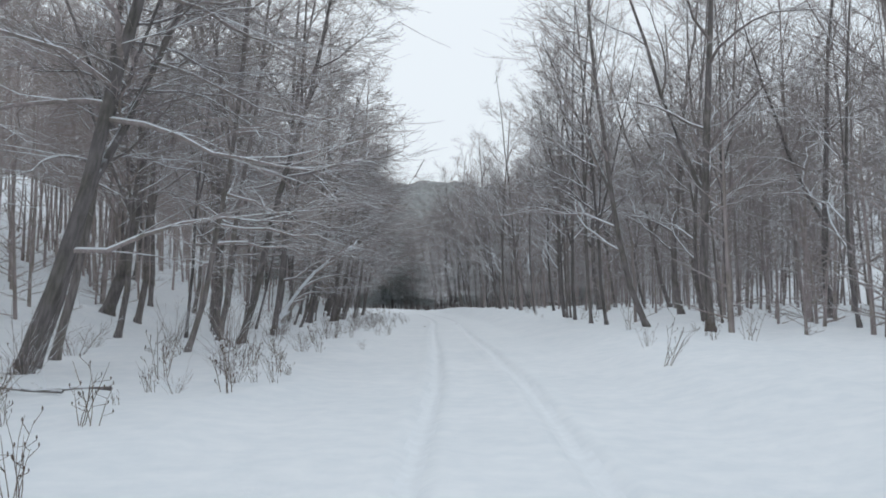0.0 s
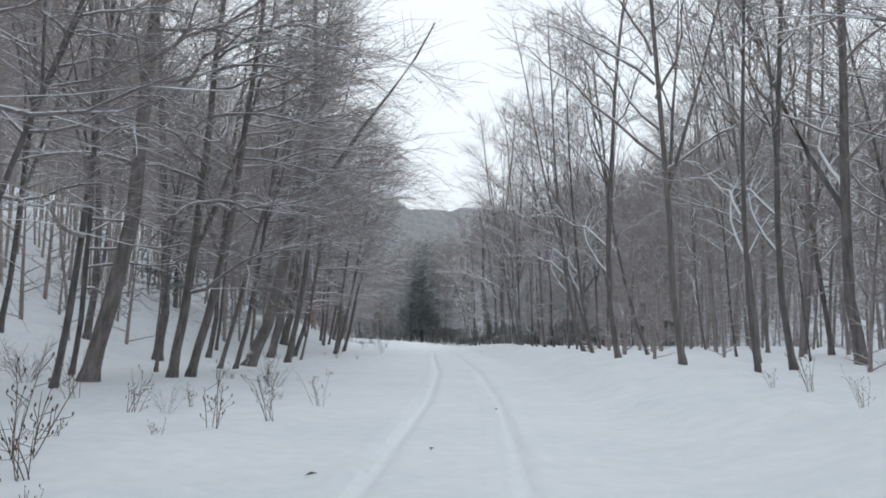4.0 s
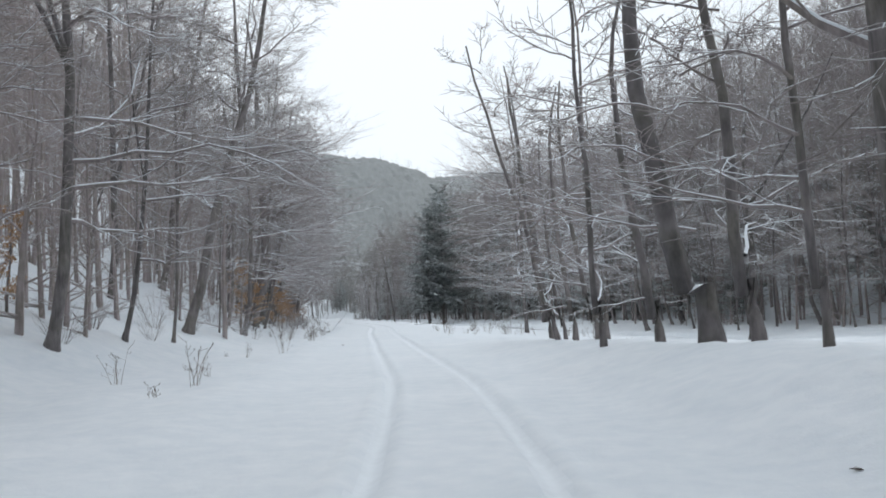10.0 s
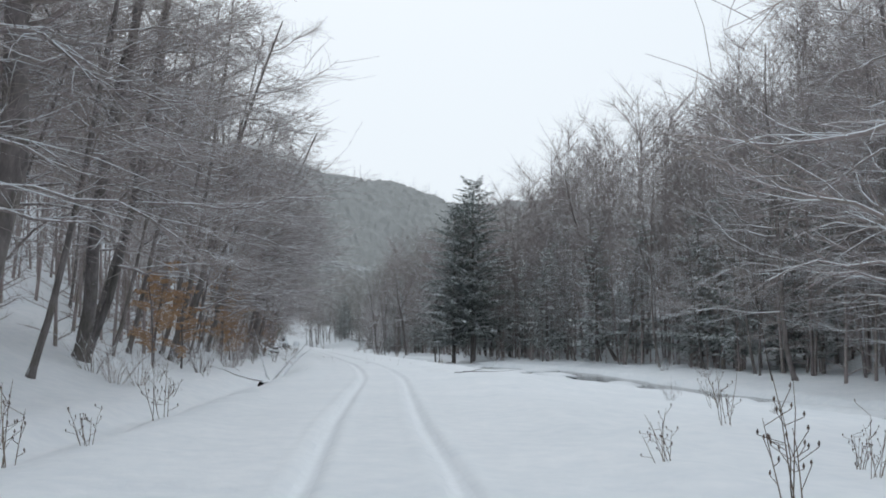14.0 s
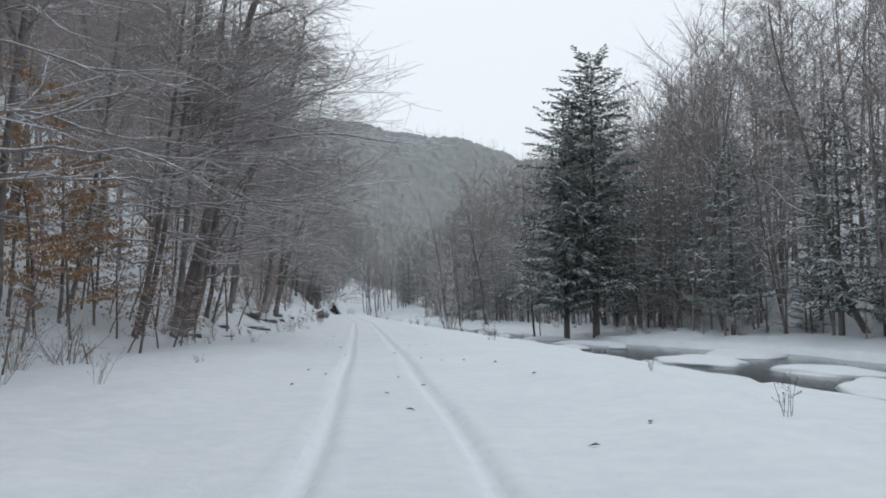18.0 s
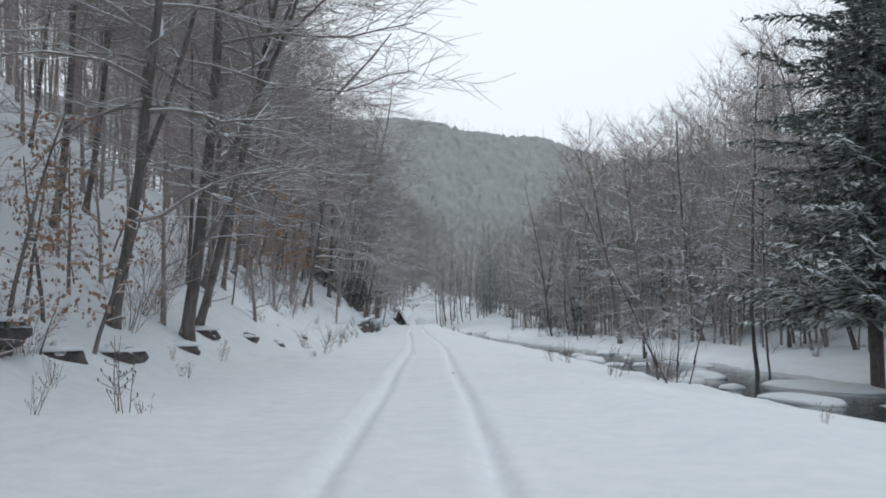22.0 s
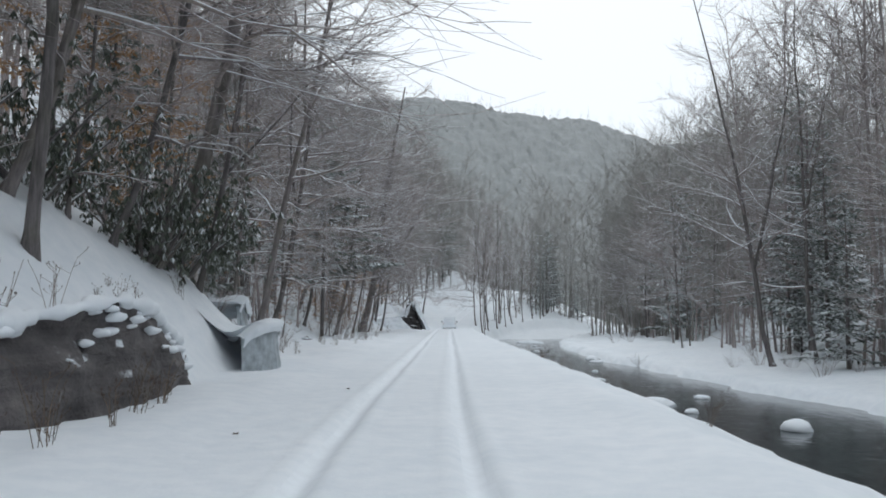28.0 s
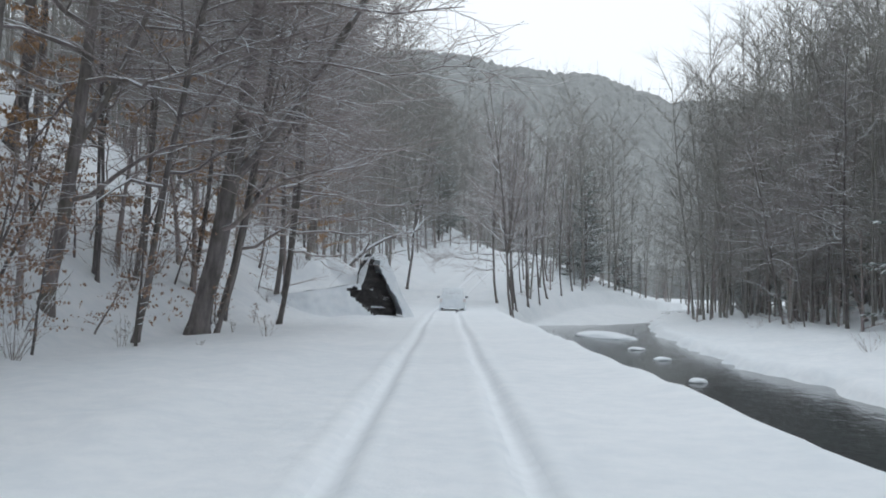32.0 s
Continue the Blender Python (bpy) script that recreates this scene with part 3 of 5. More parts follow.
tree(-28.0, 236.4, 0.29, "edge", 9, 0)
tree(-29.8, 236.8, 0.09, "edge", 0, 1)
tree(-37.3, 237.6, 0.41, "tall", 0, 2)
tree(-29.5, 243.5, 0.18, "edge", 0, 3)
tree(-38.0, 246.9, 0.30, "tall", 0, 4)
tree(-32.8, 250.4, 0.29, "edge", 6, 5)
tree(-31.0, 250.9, 0.16, "edge", 0, 6)
tree(-32.6, 251.8, 0.10, "edge", 0, 7)
tree(-32.7, 265.6, 0.17, "edge", 3, 0)
tree(-37.9, 266.3, 0.19, "edge", 0, 1)
tree(-36.2, 272.0, 0.09, "edge", 0, 2)
tree(-36.1, 273.1, 0.18, "edge", 0, 3)
tree(-40.1, 274.4, 0.16, "edge", 0, 4)
tree(-37.1, 276.8, 0.17, "edge", 0, 5)
tree(-18.9, 279.2, 0.05, "young", 0, 6)
tree(-39.9, 283.5, 0.14, "edge", 0, 7)
tree(-42.2, 290.5, 0.14, "edge", 0, 0)
tree(-11.6, 295.5, 0.10, "edge", 0, 1)
tree(-12.3, 295.6, 0.15, "edge", 0, 2)
tree(-48.0, 301.8, 0.42, "tall", 4, 3)
tree(-48.3, 312.4, 0.12, "edge", 0, 4)
tree(-53.5, 312.5, 0.22, "tall", 0, 5)
tree(-52.0, 312.8, 0.15, "tall", 0, 6)
tree(-50.4, 313.6, 0.21, "edge", 0, 7)
tree(-46.5, 316.8, 0.15, "edge", 0, 0)
tree(-46.2, 318.8, 0.19, "edge", 8, 1)
tree(-46.3, 322.3, 0.14, "edge", 0, 2)
tree(-48.0, 323.6, 0.18, "edge", 14, 3)
tree(-48.0, 324.4, 0.06, "edge", 0, 4)
tree(-48.3, 325.8, 0.05, "young", 0, 5)
tree(-48.5, 327.7, 0.10, "edge", 14, 6)
tree(-49.3, 331.2, 0.22, "edge", 7, 7)
tree(-58.5, 358.5, 0.07, "edge", 0, 0)
tree(-62.1, 358.8, 0.20, "tall", 0, 1)
tree(-61.1, 359.0, 0.20, "edge", 0, 2)
tree(-60.1, 360.1, 0.08, "edge", 0, 3)
tree(-71.1, 361.9, 0.21, "tall", 0, 4)
tree(-62.5, 362.2, 0.17, "tall", 0, 5)
tree(-64.3, 369.2, 0.29, "tall", 0, 6)
tree(-69.3, 370.3, 0.23, "tall", 0, 7)
tree(-62.9, 386.0, 0.27, "edge", 7, 0)
tree(-62.4, 386.3, 0.11, "edge", 11, 1)
tree(-63.4, 393.0, 0.14, "edge", 5, 3)
tree(-65.7, 385.0, 0.07, "edge", 0, 2)
tree(-66.1, 385.4, 0.06, "tall", 0, 3)
tree(-73.5, 390.2, 0.37, "tall", 0, 4)
tree(-77.2, 396.3, 0.23, "tall", 0, 5)
tree(-66.6, 399.5, 0.13, "edge", 0, 6)
tree(-66.3, 399.6, 0.13, "edge", 0, 7)
tree(-80.4, 404.0, 0.24, "tall", 0, 0)
tree(-67.4, 405.2, 0.15, "edge", 0, 1)
tree(-37.7, 420.9, 0.12, "edge", 0, 2)
tree(-62.7, 435.7, 0.15, "edge", 0, 3)
tree(-82.1, 448.3, 0.30, "tall", 0, 4)
tree(-75.0, 450.0, 0.24, "edge", 0, 5)



# trees between road and river at the valley's end
for y, u, r, v in ((429, 4.6, .1, 1), (433, 4.9, .08, 4), (436.5, 5.0, .11, 2), (440, 5.4, .09, 0), (444, 5.2, .12, 5), (447, 6.6, .1, 3), (450, 5.0, .13, 1), (453, 7.8, .11, 2), (456, 5.8, .1, 4), (459, 8.6, .12, 0), (462, 6.4, .13, 3), (465, 10.2, .12, 5), (468, 7.6, .1, 1), (471, 5.4, .12, 2), (474, 11.5, .13, 4), (477, 8.2, .11, 0)):
    k = math.sqrt(1 + ((float(road_x(y + 1)) - float(road_x(y - 1))) / 2) ** 2)
    tree(float(road_x(y)) + u * k, y, r, "tall", -2, v)
def long_limb(owner, foot, height, way, length, seed):
    """One long level limb with a fan of twigs at its tip, added to a tree."""
    g = random.Random(seed)
    limb = Tubes()
    line = grow(g, foot + Vector((0, 0, height)), way, length, 10, -.005, .05, .1)
    limb.add(line, [.085 * (1 - .8 * i / 10) + .008 for i in range(11)], 6)
    for k in range(38):
        u = .25 + .75 * ((k + g.random()) / 38) ** .7
        i = min(int(u * 10), 9)
        q = line[i].lerp(line[i + 1], u * 10 - i)
        d = (line[i + 1] - line[i]).normalized()
        side = Vector((-d.y, d.x, 0)) * (1 if k % 2 else -1)
        sub = grow(g, q, d * g.uniform(.5, 1) + side * g.uniform(.3, .9) + Vector((0, 0, g.uniform(-.5, .4))), length * g.uniform(.1, .24), 4, 0, .15, .22)
        limb.add(sub, [.018, .014, .01, .007, .004], 3)
        for w in range(6):
            o = sub[g.randint(1, 4)]
            limb.add(grow(g, o, d + Vector((g.uniform(-1, 1), g.uniform(-1, 1), g.uniform(-.6, .4))), g.uniform(.3, .9), 2, 0, .1, .25), [.008, .006, .003], 3)
    ob = part("limb", limb.mesh("limb"), M_TWIG, owner, "long level limb lined with snow")
    ob.matrix_parent_inverse = owner.matrix_basis.inverted()


owner = tree(-26.7, 234.1, .2, "edge", 6, 6)
long_limb(owner, Vector((-25.9, 234.2, .6)), 8.2, Vector((1, .05, .12)), 9.6, 41)
# a clump of young stems on the river's edge
for x, y, r, lean, v in ((-18.9, 266.1, .026, -3, 0), (-18.4, 266.6, .02, 8, 1), (-18.7, 265.5, .018, -22, 2), (-18.1, 265.9, .015, 16, 3)):
    tree(x, y, r, "young", lean, v)


# ---- the woods behind: fillers as single trees near the road, joined woods farther off ----
rng = random.Random(5)
taken = [(o.matrix_basis.translation.x, o.matrix_basis.translation.y) for o in scene.collection.objects if o.parent is None and o.name.startswith(("tree", "sapling"))]


def free(x, y, gap):
    return all((x - a) ** 2 + (y - b) ** 2 > gap * gap for a, b in taken)


def wood_spot(side, a, b, y0, y1):
    """A random place in the woods between a and b metres beyond the wood's edge."""
    y = rng.uniform(y0, y1)
    d = a + (b - a) * rng.random()
    if side < 0:
        u = -(float(spline(y, BANK_Y, BANK_U)) + .8 + d)
    else:
        wet = float(ramp(y, 112, 150))
        u = (6.2 * (1 - wet) + (float(spline(y, FAR_Y, FAR_U)) + 5.0 + 5 * float(ramp(y, 350, 400))) * wet) + d
    k = math.sqrt(1 + ((float(road_x(y + 1)) - float(road_x(y - 1))) / 2) ** 2)
    return float(road_x(y)) + u * k, y


def beside(y, u):
    """World x, y of a place u metres to the right of the road at station y."""
    k = math.sqrt(1 + ((float(road_x(y + 1)) - float(road_x(y - 1))) / 2) ** 2)
    return float(road_x(y)) + u * k, y


def u_of(x, y):
    return float(lateral(x, y))


count = 0
# front row on the left, whose limbs hang over the road's edge
for k in range(74):
    y = 8 + 410 * (k + .8 * rng.random()) / 74
    u = -(float(spline(y, BANK_Y, BANK_U)) + rng.uniform(1.6, 4.2) + (3.2 if 262 < y < 334 else 0))
    if y < 90:
        u = -rng.uniform(7.8, 11.5)
    k2 = math.sqrt(1 + ((float(road_x(y + 1)) - float(road_x(y - 1))) / 2) ** 2)
    x = float(road_x(y)) + u * k2
    if free(x, y, 2.4):
        taken.append((x, y))
        count += 1
        tree(x, y, rng.choice((.09, .11, .13, .16)), "edge", rng.gauss(6, 3), count)
for y, u, r, v in ((332, -6.8, .13, 1), (338, -6.6, .15, 4), (346, -8.0, .14, 6), (300, -8.6, .15, 3), (268, -7.6, .14, 7), (374, -8.6, .15, 2), (382, -8.2, .16, 5), (391, -8.4, .14, 0), (166, -9.4, .13, 3), (172, -9.0, .14, 1), (180, -10.4, .15, 6), (188, -11.2, .13, 4), (196, -11.4, .15, 2), (205, -11.8, .14, 7), (213, -11, .13, 0), (95, -9.4, .15, 6), (104, -7.8, .16, 1), (110, -7.8, .14, 4), (70, -8.6, .16, 2), (76, -9.2, .15, 5), (236, -8.4, .15, 0), (243, -8.6, .14, 5), (229, -9.2, .13, 2)):
    x, y = beside(y, u)
    taken.append((x, y))
    tree(x, y, r, "edge", 9, v)
for side, a, b, y0, y1, number, gap in ((-1, 3, 16, 0, 460, 92, 2.6), (1, 1, 14, 10, 150, 34, 2.6), (1, -1.5, 8, 160, 440, 84, 2.2)):
    for k in range(number):
        x, y = wood_spot(side, a, b, y0, y1)
        if side < 0 and 262 < y < 332 and float(lateral(x, y)) > -13 or not free(x, y, gap):
            continue
        if side < 0 and 364 < y < 414 and rng.random() < .4:
            continue
        taken.append((x, y))
        count += 1
        if side > 0 and y > 355 and rng.random() < .1:
            continue
        r = rng.choice((.05, .07, .08, .1, .12, .15, .18))
        if side > 0 and 165 < y < 340:
            r *= 1.5
        kind = "edge" if (side > 0 and y > 150 and rng.random() < .85) or (side < 0 and r >= .1 and rng.random() < .5) else "tall"
        if side > 0 and 104 < y < 160 and u_of(x, y) < 24:
            kind, r = "young", min(r, .07)
        tree(x, y, r, kind, rng.gauss(2, 2.5) if side < 0 else rng.gauss(-3, 4), count)


def joined_woods(name, label, places, parts_of, mat, height):
    """Many far trees as one object."""
    vs, fs, base = [], [], 0
    for x, y, s, a in places:
        tv, tf = parts_of[int(a * 7919) % len(parts_of)]
        c, d = math.cos(a), math.sin(a)
        m = np.array([[c * s, -d * s, 0], [d * s, c * s, 0], [0, 0, s]])
        vs.append(tv @ m.T + np.array([x, y, float(ground_z(x, y)) - .3]))
        fs.append(tf + base)
        base += len(tv)
    v, f = np.concatenate(vs), np.concatenate(fs)
    me = bpy.data.meshes.new(name)
    me.vertices.add(len(v))
    me.vertices.foreach_set("co", v.ravel())
    me.loops.add(f.size)
    me.loops.foreach_set("vertex_index", f.ravel().astype(np.int32))
    me.polygons.add(len(f))
    me.polygons.foreach_set("loop_start", np.arange(0, f.size, 3, dtype=np.int32))
    me.update(calc_edges=True)
    me.materials.append(mat)
    tagged(new(name, me), label, "woods", kind="stuff")


def far_tree(seed, height, limbs, twigs, low=.12, thick=.0135):
    """A leafless tree for the woods behind: trunk, limbs and a mass of fine twigs."""
    r = random.Random(seed)
    t = Tubes()
    line = grow(r, Vector((0, 0, 0)), Vector((r.uniform(-.1, .1), 0, 1)), height, 4, .02, 0, .05)
    t.add(line, [.12, .1, .075, .05, .02], 3)
    for k in range(limbs):
        h = low + (.97 - low) * (k + r.random()) / limbs
        i = min(int(h * 4), 3)
        p = line[i].lerp(line[i + 1], h * 4 - i)
        a = r.uniform(0, 6.28)
        limb = grow(r, p, Vector((math.cos(a), math.sin(a), .1 + 1.1 * h)), height * (.3 - .18 * h) * r.uniform(.7, 1.3), 2, .05, .15, .15)
        t.add([limb[0], limb[2]], [.038, .012], 3)
        limb[1] = limb[0].lerp(limb[2], .5)
        d = (limb[2] - limb[1]).normalized()
        for s in range(twigs):
            u = r.random() ** .7
            q = limb[0].lerp(limb[1], u * 2) if u < .5 else limb[1].lerp(limb[2], u * 2 - 1)
            w = (d * .7 + Vector((r.uniform(-1, 1), r.uniform(-1, 1), r.uniform(-.5, .8)))).normalized()
            e = q + w * height * r.uniform(.06, .16)
            side = w.cross(Vector((r.uniform(-1, 1), r.uniform(-1, 1), r.uniform(-1, 1)))).normalized() * thick
            n = len(t.v)
            t.v += [q - side, q + side, e]
            t.f.append((n, n + 1, n + 2))
    tris = [(f[0], f[j], f[j + 1]) for f in t.f for j in range(1, len(f) - 1)]
    return np.array([tuple(v) for v in t.v]), np.array(tris)


FARS = [far_tree(200 + k, 18 + k % 5, 21, 24) for k in range(7)]
CLEAR = [far_tree(215 + k, 18 + k % 5, 19, 24, .33) for k in range(7)]
BRUSH = [far_tree(230 + k, 4.0 + k, 14, 14, .05, .009) for k in range(4)]
spots, brush = [], []
for side, a, b, y0, y1, number, s0, s1 in ((-1, 5, 30, -15, 480, 900, .7, 1.2), (-1, 28, 75, -20, 560, 330, .9, 1.4), (1, 8, 34, -10, 150, 200, .75, 1.2), (1, 30, 80, -20, 190, 130, .8, 1.3), (1, 3, 24, 150, 480, 365, .95, 1.45), (1, 8, 40, 165, 330, 150, 1.3, 1.75), (1, 20, 70, 150, 560, 230, 1.1, 1.55), (1, 0, 40, 455, 600, 170, 1.1, 1.6), (-1, 0, 40, 455, 600, 150, 1.1, 1.6)):
    for k in range(number):
        x, y = wood_spot(side, a, b, y0, y1)
        if not free(x, y, 1.2) or (side < 0 and 364 < y < 414 and u_of(x, y) > -19 and rng.random() < .65):
            continue
        spots.append((x, y, rng.uniform(s0, s1) , rng.uniform(0, 6.28)))
        if rng.random() < .3:
            brush.append((x + rng.uniform(-3, 3), y + rng.uniform(-4, 4), rng.uniform(.6, 1.2), rng.uniform(0, 6.28)))
for k in range(210):
    y = rng.uniform(428, 540)
    side = rng.choice((1, 1, -1))
    u = side * rng.uniform(6.5, 40)
    if float(spline(y, NEAR_Y, NEAR_U)) - 1.5 < u < float(spline(y, FAR_Y, FAR_U)) + 2:
        continue
    x, y = beside(y, u)
    spots.append((x, y, rng.uniform(.9, 1.5), rng.uniform(0, 6.28)))
    brush.append((x + rng.uniform(-2, 2), y, rng.uniform(.6, 1.2), rng.uniform(0, 6.28)))
for k in range(90):
    y = rng.uniform(432, 505)
    x, y = beside(y, float(spline(y, FAR_Y, FAR_U)) + rng.uniform(4, 28))
    spots.append((x, y, rng.uniform(.9, 1.45), rng.uniform(0, 6.28)))
for k in range(520):
    x, y = wood_spot(rng.choice((-1, 1)), .5, 13, 5, 440)
    brush.append((x, y, rng.uniform(.6, 1.3), rng.uniform(0, 6.28)))
joined_woods("valley_end_woods", "dense grey leafless woods closing the end of the valley", [p for p in spots if p[1] > 395], FARS, M_DISTANT, 17)
slope = [p for p in spots if p[1] <= 395]
joined_woods("hillside_woods", "leafless woods with clear stems climbing a snowy slope", [p for p in slope if u_of(p[0], p[1]) < 0], CLEAR, M_FINE, 17)
joined_woods("riverside_woods", "dense leafless woods across the river climbing the hill", [p for p in slope if u_of(p[0], p[1]) >= 0], FARS, M_FINE, 17)
joined_woods("underbrush", "leafless saplings and brush under the woods", brush, BRUSH, M_FINE, 5)


def canopy():
    """The closed wood on the far ridge, as one rough crown layer over the slope."""
    a = np.radians(np.arange(-34, 44, .22))
    d = np.arange(235, 830, 5.0)
    aa, dd = np.meshgrid(a, d)
    x, y = -49 - np.sin(aa) * dd, 362 + np.cos(aa) * dd
    g = np.random.RandomState(4)
    z = ground_z(x, y) + 9 + 1.6 * wave(x, y, 17, .3) + 1.2 * wave(x, y, 7.7, 1.2) + g.uniform(-1.1, 1.3, x.shape)
    x, y = x + g.uniform(-1, 1, x.shape), y + g.uniform(-2, 2, x.shape)
    z = np.where(dd < 250, ground_z(x, y) - 1, z)
    v = np.stack([x, y, z], -1).reshape(-1, 3)
    r, c = x.shape
    i = (np.arange(r - 1)[:, None] * c + np.arange(c - 1)).ravel()
    keep = (y.reshape(-1)[i] > 590)
    i = i[keep]
    me = mesh_from("ridge_canopy", v.tolist(), np.stack([i, i + 1, i + c + 1, i + c], 1).tolist())
    me.materials.append(M_FAR_HAZED)
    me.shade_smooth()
    tagged(new("ridge_canopy", me), "closed snow-dusted crowns of the far ridge woods, haze in their colour", "woods", kind="stuff")


canopy()
RIDGE = [far_tree(300 + k, 14 + k, 7, 3, .3) for k in range(4)]
spots = []
while len(spots) < 2200:
    a, d = radians(rng.uniform(-28, 38)), 260 + 480 * rng.random() ** .8
    x, y = -49 - math.sin(a) * d, 362 + math.cos(a) * d
    if y > 580:
        spots.append((x, y, rng.uniform(.8, 1.4), rng.uniform(0, 6.28)))
joined_woods("ridge_woods", "far snow-dusted ridge trees closing the valley, haze in their colour", spots, RIDGE, M_FAR_HAZED, 15)


# ---- hemlocks and a tall spruce ----
def conifer(seed, height, girth, base, spread, boughs, full=.62, lift=.1):
    """A snow-dusted conifer: trunk, and irregular drooping boughs of short needled sprays."""
    r = random.Random(seed)
    trunk, crown = Tubes(), Tubes()
    line = [Vector((0, 0, -.3)), Vector((.05, 0, height * .4)), Vector((0, .06, height * .75)), Vector((0, 0, height))]
    trunk.add(line, [girth * 1.2, girth * .75, girth * .35, .015], 7)
    for k in range(boughs):
        h = base + (1 - base) * ((k + r.random()) / boughs) ** 1.15
        reach = spread * (1 - (h - base) / (1 - base)) ** full + .3
        a = k * 2.4 + r.uniform(-.5, .5)
        length = reach * r.choice((.45, .7, .9, 1.0, 1.25))
        bough = grow(r, Vector((0, 0, h * height)), Vector((math.cos(a), math.sin(a), lift + .35 * h * lift * 4 + r.uniform(-.2, .2))), length, 3, -.02, .25, .14)
        crown.add(bough, [.022, .016, .011, .005], 3)
        m = max(6, int(length * 9))
        for s in range(m):
            u = ((s + r.random()) / m) ** .8
            i = min(int(u * 3), 2)
            q = bough[i].lerp(bough[i + 1], u * 3 - i)
            d = (bough[i + 1] - bough[i]).normalized()
            side = Vector((-d.y, d.x, 0)).normalized() * (1 if s % 2 else -1)
            w = (d * r.uniform(.4, .9) + side * r.uniform(.4, 1) + Vector((0, 0, r.uniform(-.6, .1)))).normalized()
            e = q + w * (.32 + .2 * length * (1 - u)) * r.uniform(.6, 1.3)
            g = w.cross(Vector((0, 0, 1))).normalized() * r.uniform(.06, .12) + Vector((0, 0, r.uniform(-.04, .04)))
            o = len(crown.v)
            mid = q.lerp(e, r.uniform(.35, .6)) + Vector((0, 0, .04))
            crown.v += [q, mid - g, e, mid + g, mid - Vector((0, 0, .1))]
            crown.f += [(o, o + 1, o + 2), (o, o + 2, o + 3), (o, o + 4, o + 1), (o + 2, o + 4, o + 3)]
    return trunk.mesh("trunk"), crown.mesh("crown")


CONIFERS = [conifer(400, 15, .17, .08, 3.6, 84), conifer(401, 11, .14, .05, 3.3, 66), conifer(402, 27, .3, .14, 6.5, 230, .38, .16), conifer(403, 18, .2, .1, 4.0, 92), conifer(404, 16, .13, .26, 5.0, 84)]
for t, c in CONIFERS:
    t.materials.append(M_BARK)
    t.shade_smooth()
    c.materials.append(M_NEEDLE)


def hemlock(x, y, v, s=1.0, label="dark green hemlock with snow on drooping boughs"):
    m = Matrix.Translation((x, y, float(ground_z(x, y)))) @ Matrix.Rotation(x * 3.1 + y, 4, "Z") @ Matrix.Scale(s, 4)
    key = ("conifer", v)
    if key not in made:
        ob = tree_thing("hemlock" if v != 2 else "spruce", CONIFERS[v], (M_BARK, M_NEEDLE), label, "conifer", "conifers")
        ob.matrix_basis = m
        made[key] = ob
    else:
        ob = copy_thing(made[key], m)
        ob["label"] = label
    return ob


hemlock(-6.0, 284, 2, 1.04, "tall dark spruce rising above the riverside woods")
hemlock(-8.9, 283.5, 2, .88, "tall dark spruce beside a taller one")
hemlock(-59.8, 368.6, 4, 1.0, "dark hemlock with a bare lower trunk beside the road")
for y, u, v, s in ((360, -13, 0, 1.1), (352, -12.0, 3, .8), (343, -11, 1, .7), (334, -9.5, 1, .42), (337, -12, 0, .7), (103, -19, 3, .9), (112, -14, 0, .8)):
    hemlock(*beside(y, u), v, s)
for y, d, s in ((249, 11, 1.2), (256, 9, 1.25), (262, 7.5, 1.2), (271, 7, 1.1), (276, 10, 1.2), (297, 8, 1.1), (304, 9, 1.15), (313, 8, 1.0), (240, 9, 1.1), (228, 8, 1.0)):
    hemlock(*beside(y, float(spline(y, FAR_Y, FAR_U)) + d), 3, s)
for k in range(44):
    y = 182 + 200 * ((k + rng.random()) / 44) ** 1.25
    u = float(spline(y, FAR_Y, FAR_U)) + 6.5 + abs(rng.gauss(0, 6)) + (3 if k % 3 else 0)
    x, y = beside(y, u)
    if free(x, y, 1.5):
        hemlock(x, y, rng.choice((0, 1, 3, 3)), rng.uniform(.5, 1.2))
for k in range(46):
    y = 172 + 260 * (k + rng.random()) / 46
    hemlock(*beside(y, float(spline(y, FAR_Y, FAR_U)) + rng.uniform(12, 30)), rng.choice((0, 3, 3)), rng.uniform(.8, 1.3))
for k in range(56):
    y = 440 + 95 * rng.random()
    u, v, size = rng.choice((-1, 1, 1)) * rng.uniform(10, 38), rng.choice((0, 1, 3)), rng.uniform(.6, 1.2)
    if not float(spline(y, NEAR_Y, NEAR_U)) - 2 < u < float(spline(y, FAR_Y, FAR_U)) + 3:
        hemlock(*beside(y, u), v, size)


# ---- shrubs, saplings with dead leaves, weeds ----
def thing(name, parts, label, category, group=""):
    ob = new(name)
    ob.empty_display_size = .2
    for pn, me, ma in parts:
        p = part(pn, me, ma, ob, smooth=False)
        if pn in ("brushwood", "twig_mass", "foliage", "seed_head"):
            p["kind"] = "stuff"
    return tagged(ob, label, category, group)


def scatter(first, x, y, s=1.0, turn=None, tilt=0.0, sink=0.0, z=None):
    """Puts a copy of a thing on the ground; the first call places the thing itself."""
    m = Matrix.Translation((x, y, (float(ground_z(x, y)) if z is None else z) - sink)) @ Matrix.Rotation(radians(tilt), 4, "Y") @ Matrix.Rotation(x * 7.3 + y * 3.7 if turn is None else turn, 4, "Z") @ Matrix.Scale(s, 4)
    if not first.get("placed"):
        first["placed"] = 1
        first.matrix_basis = m
        return first
    return copy_thing(first, m)


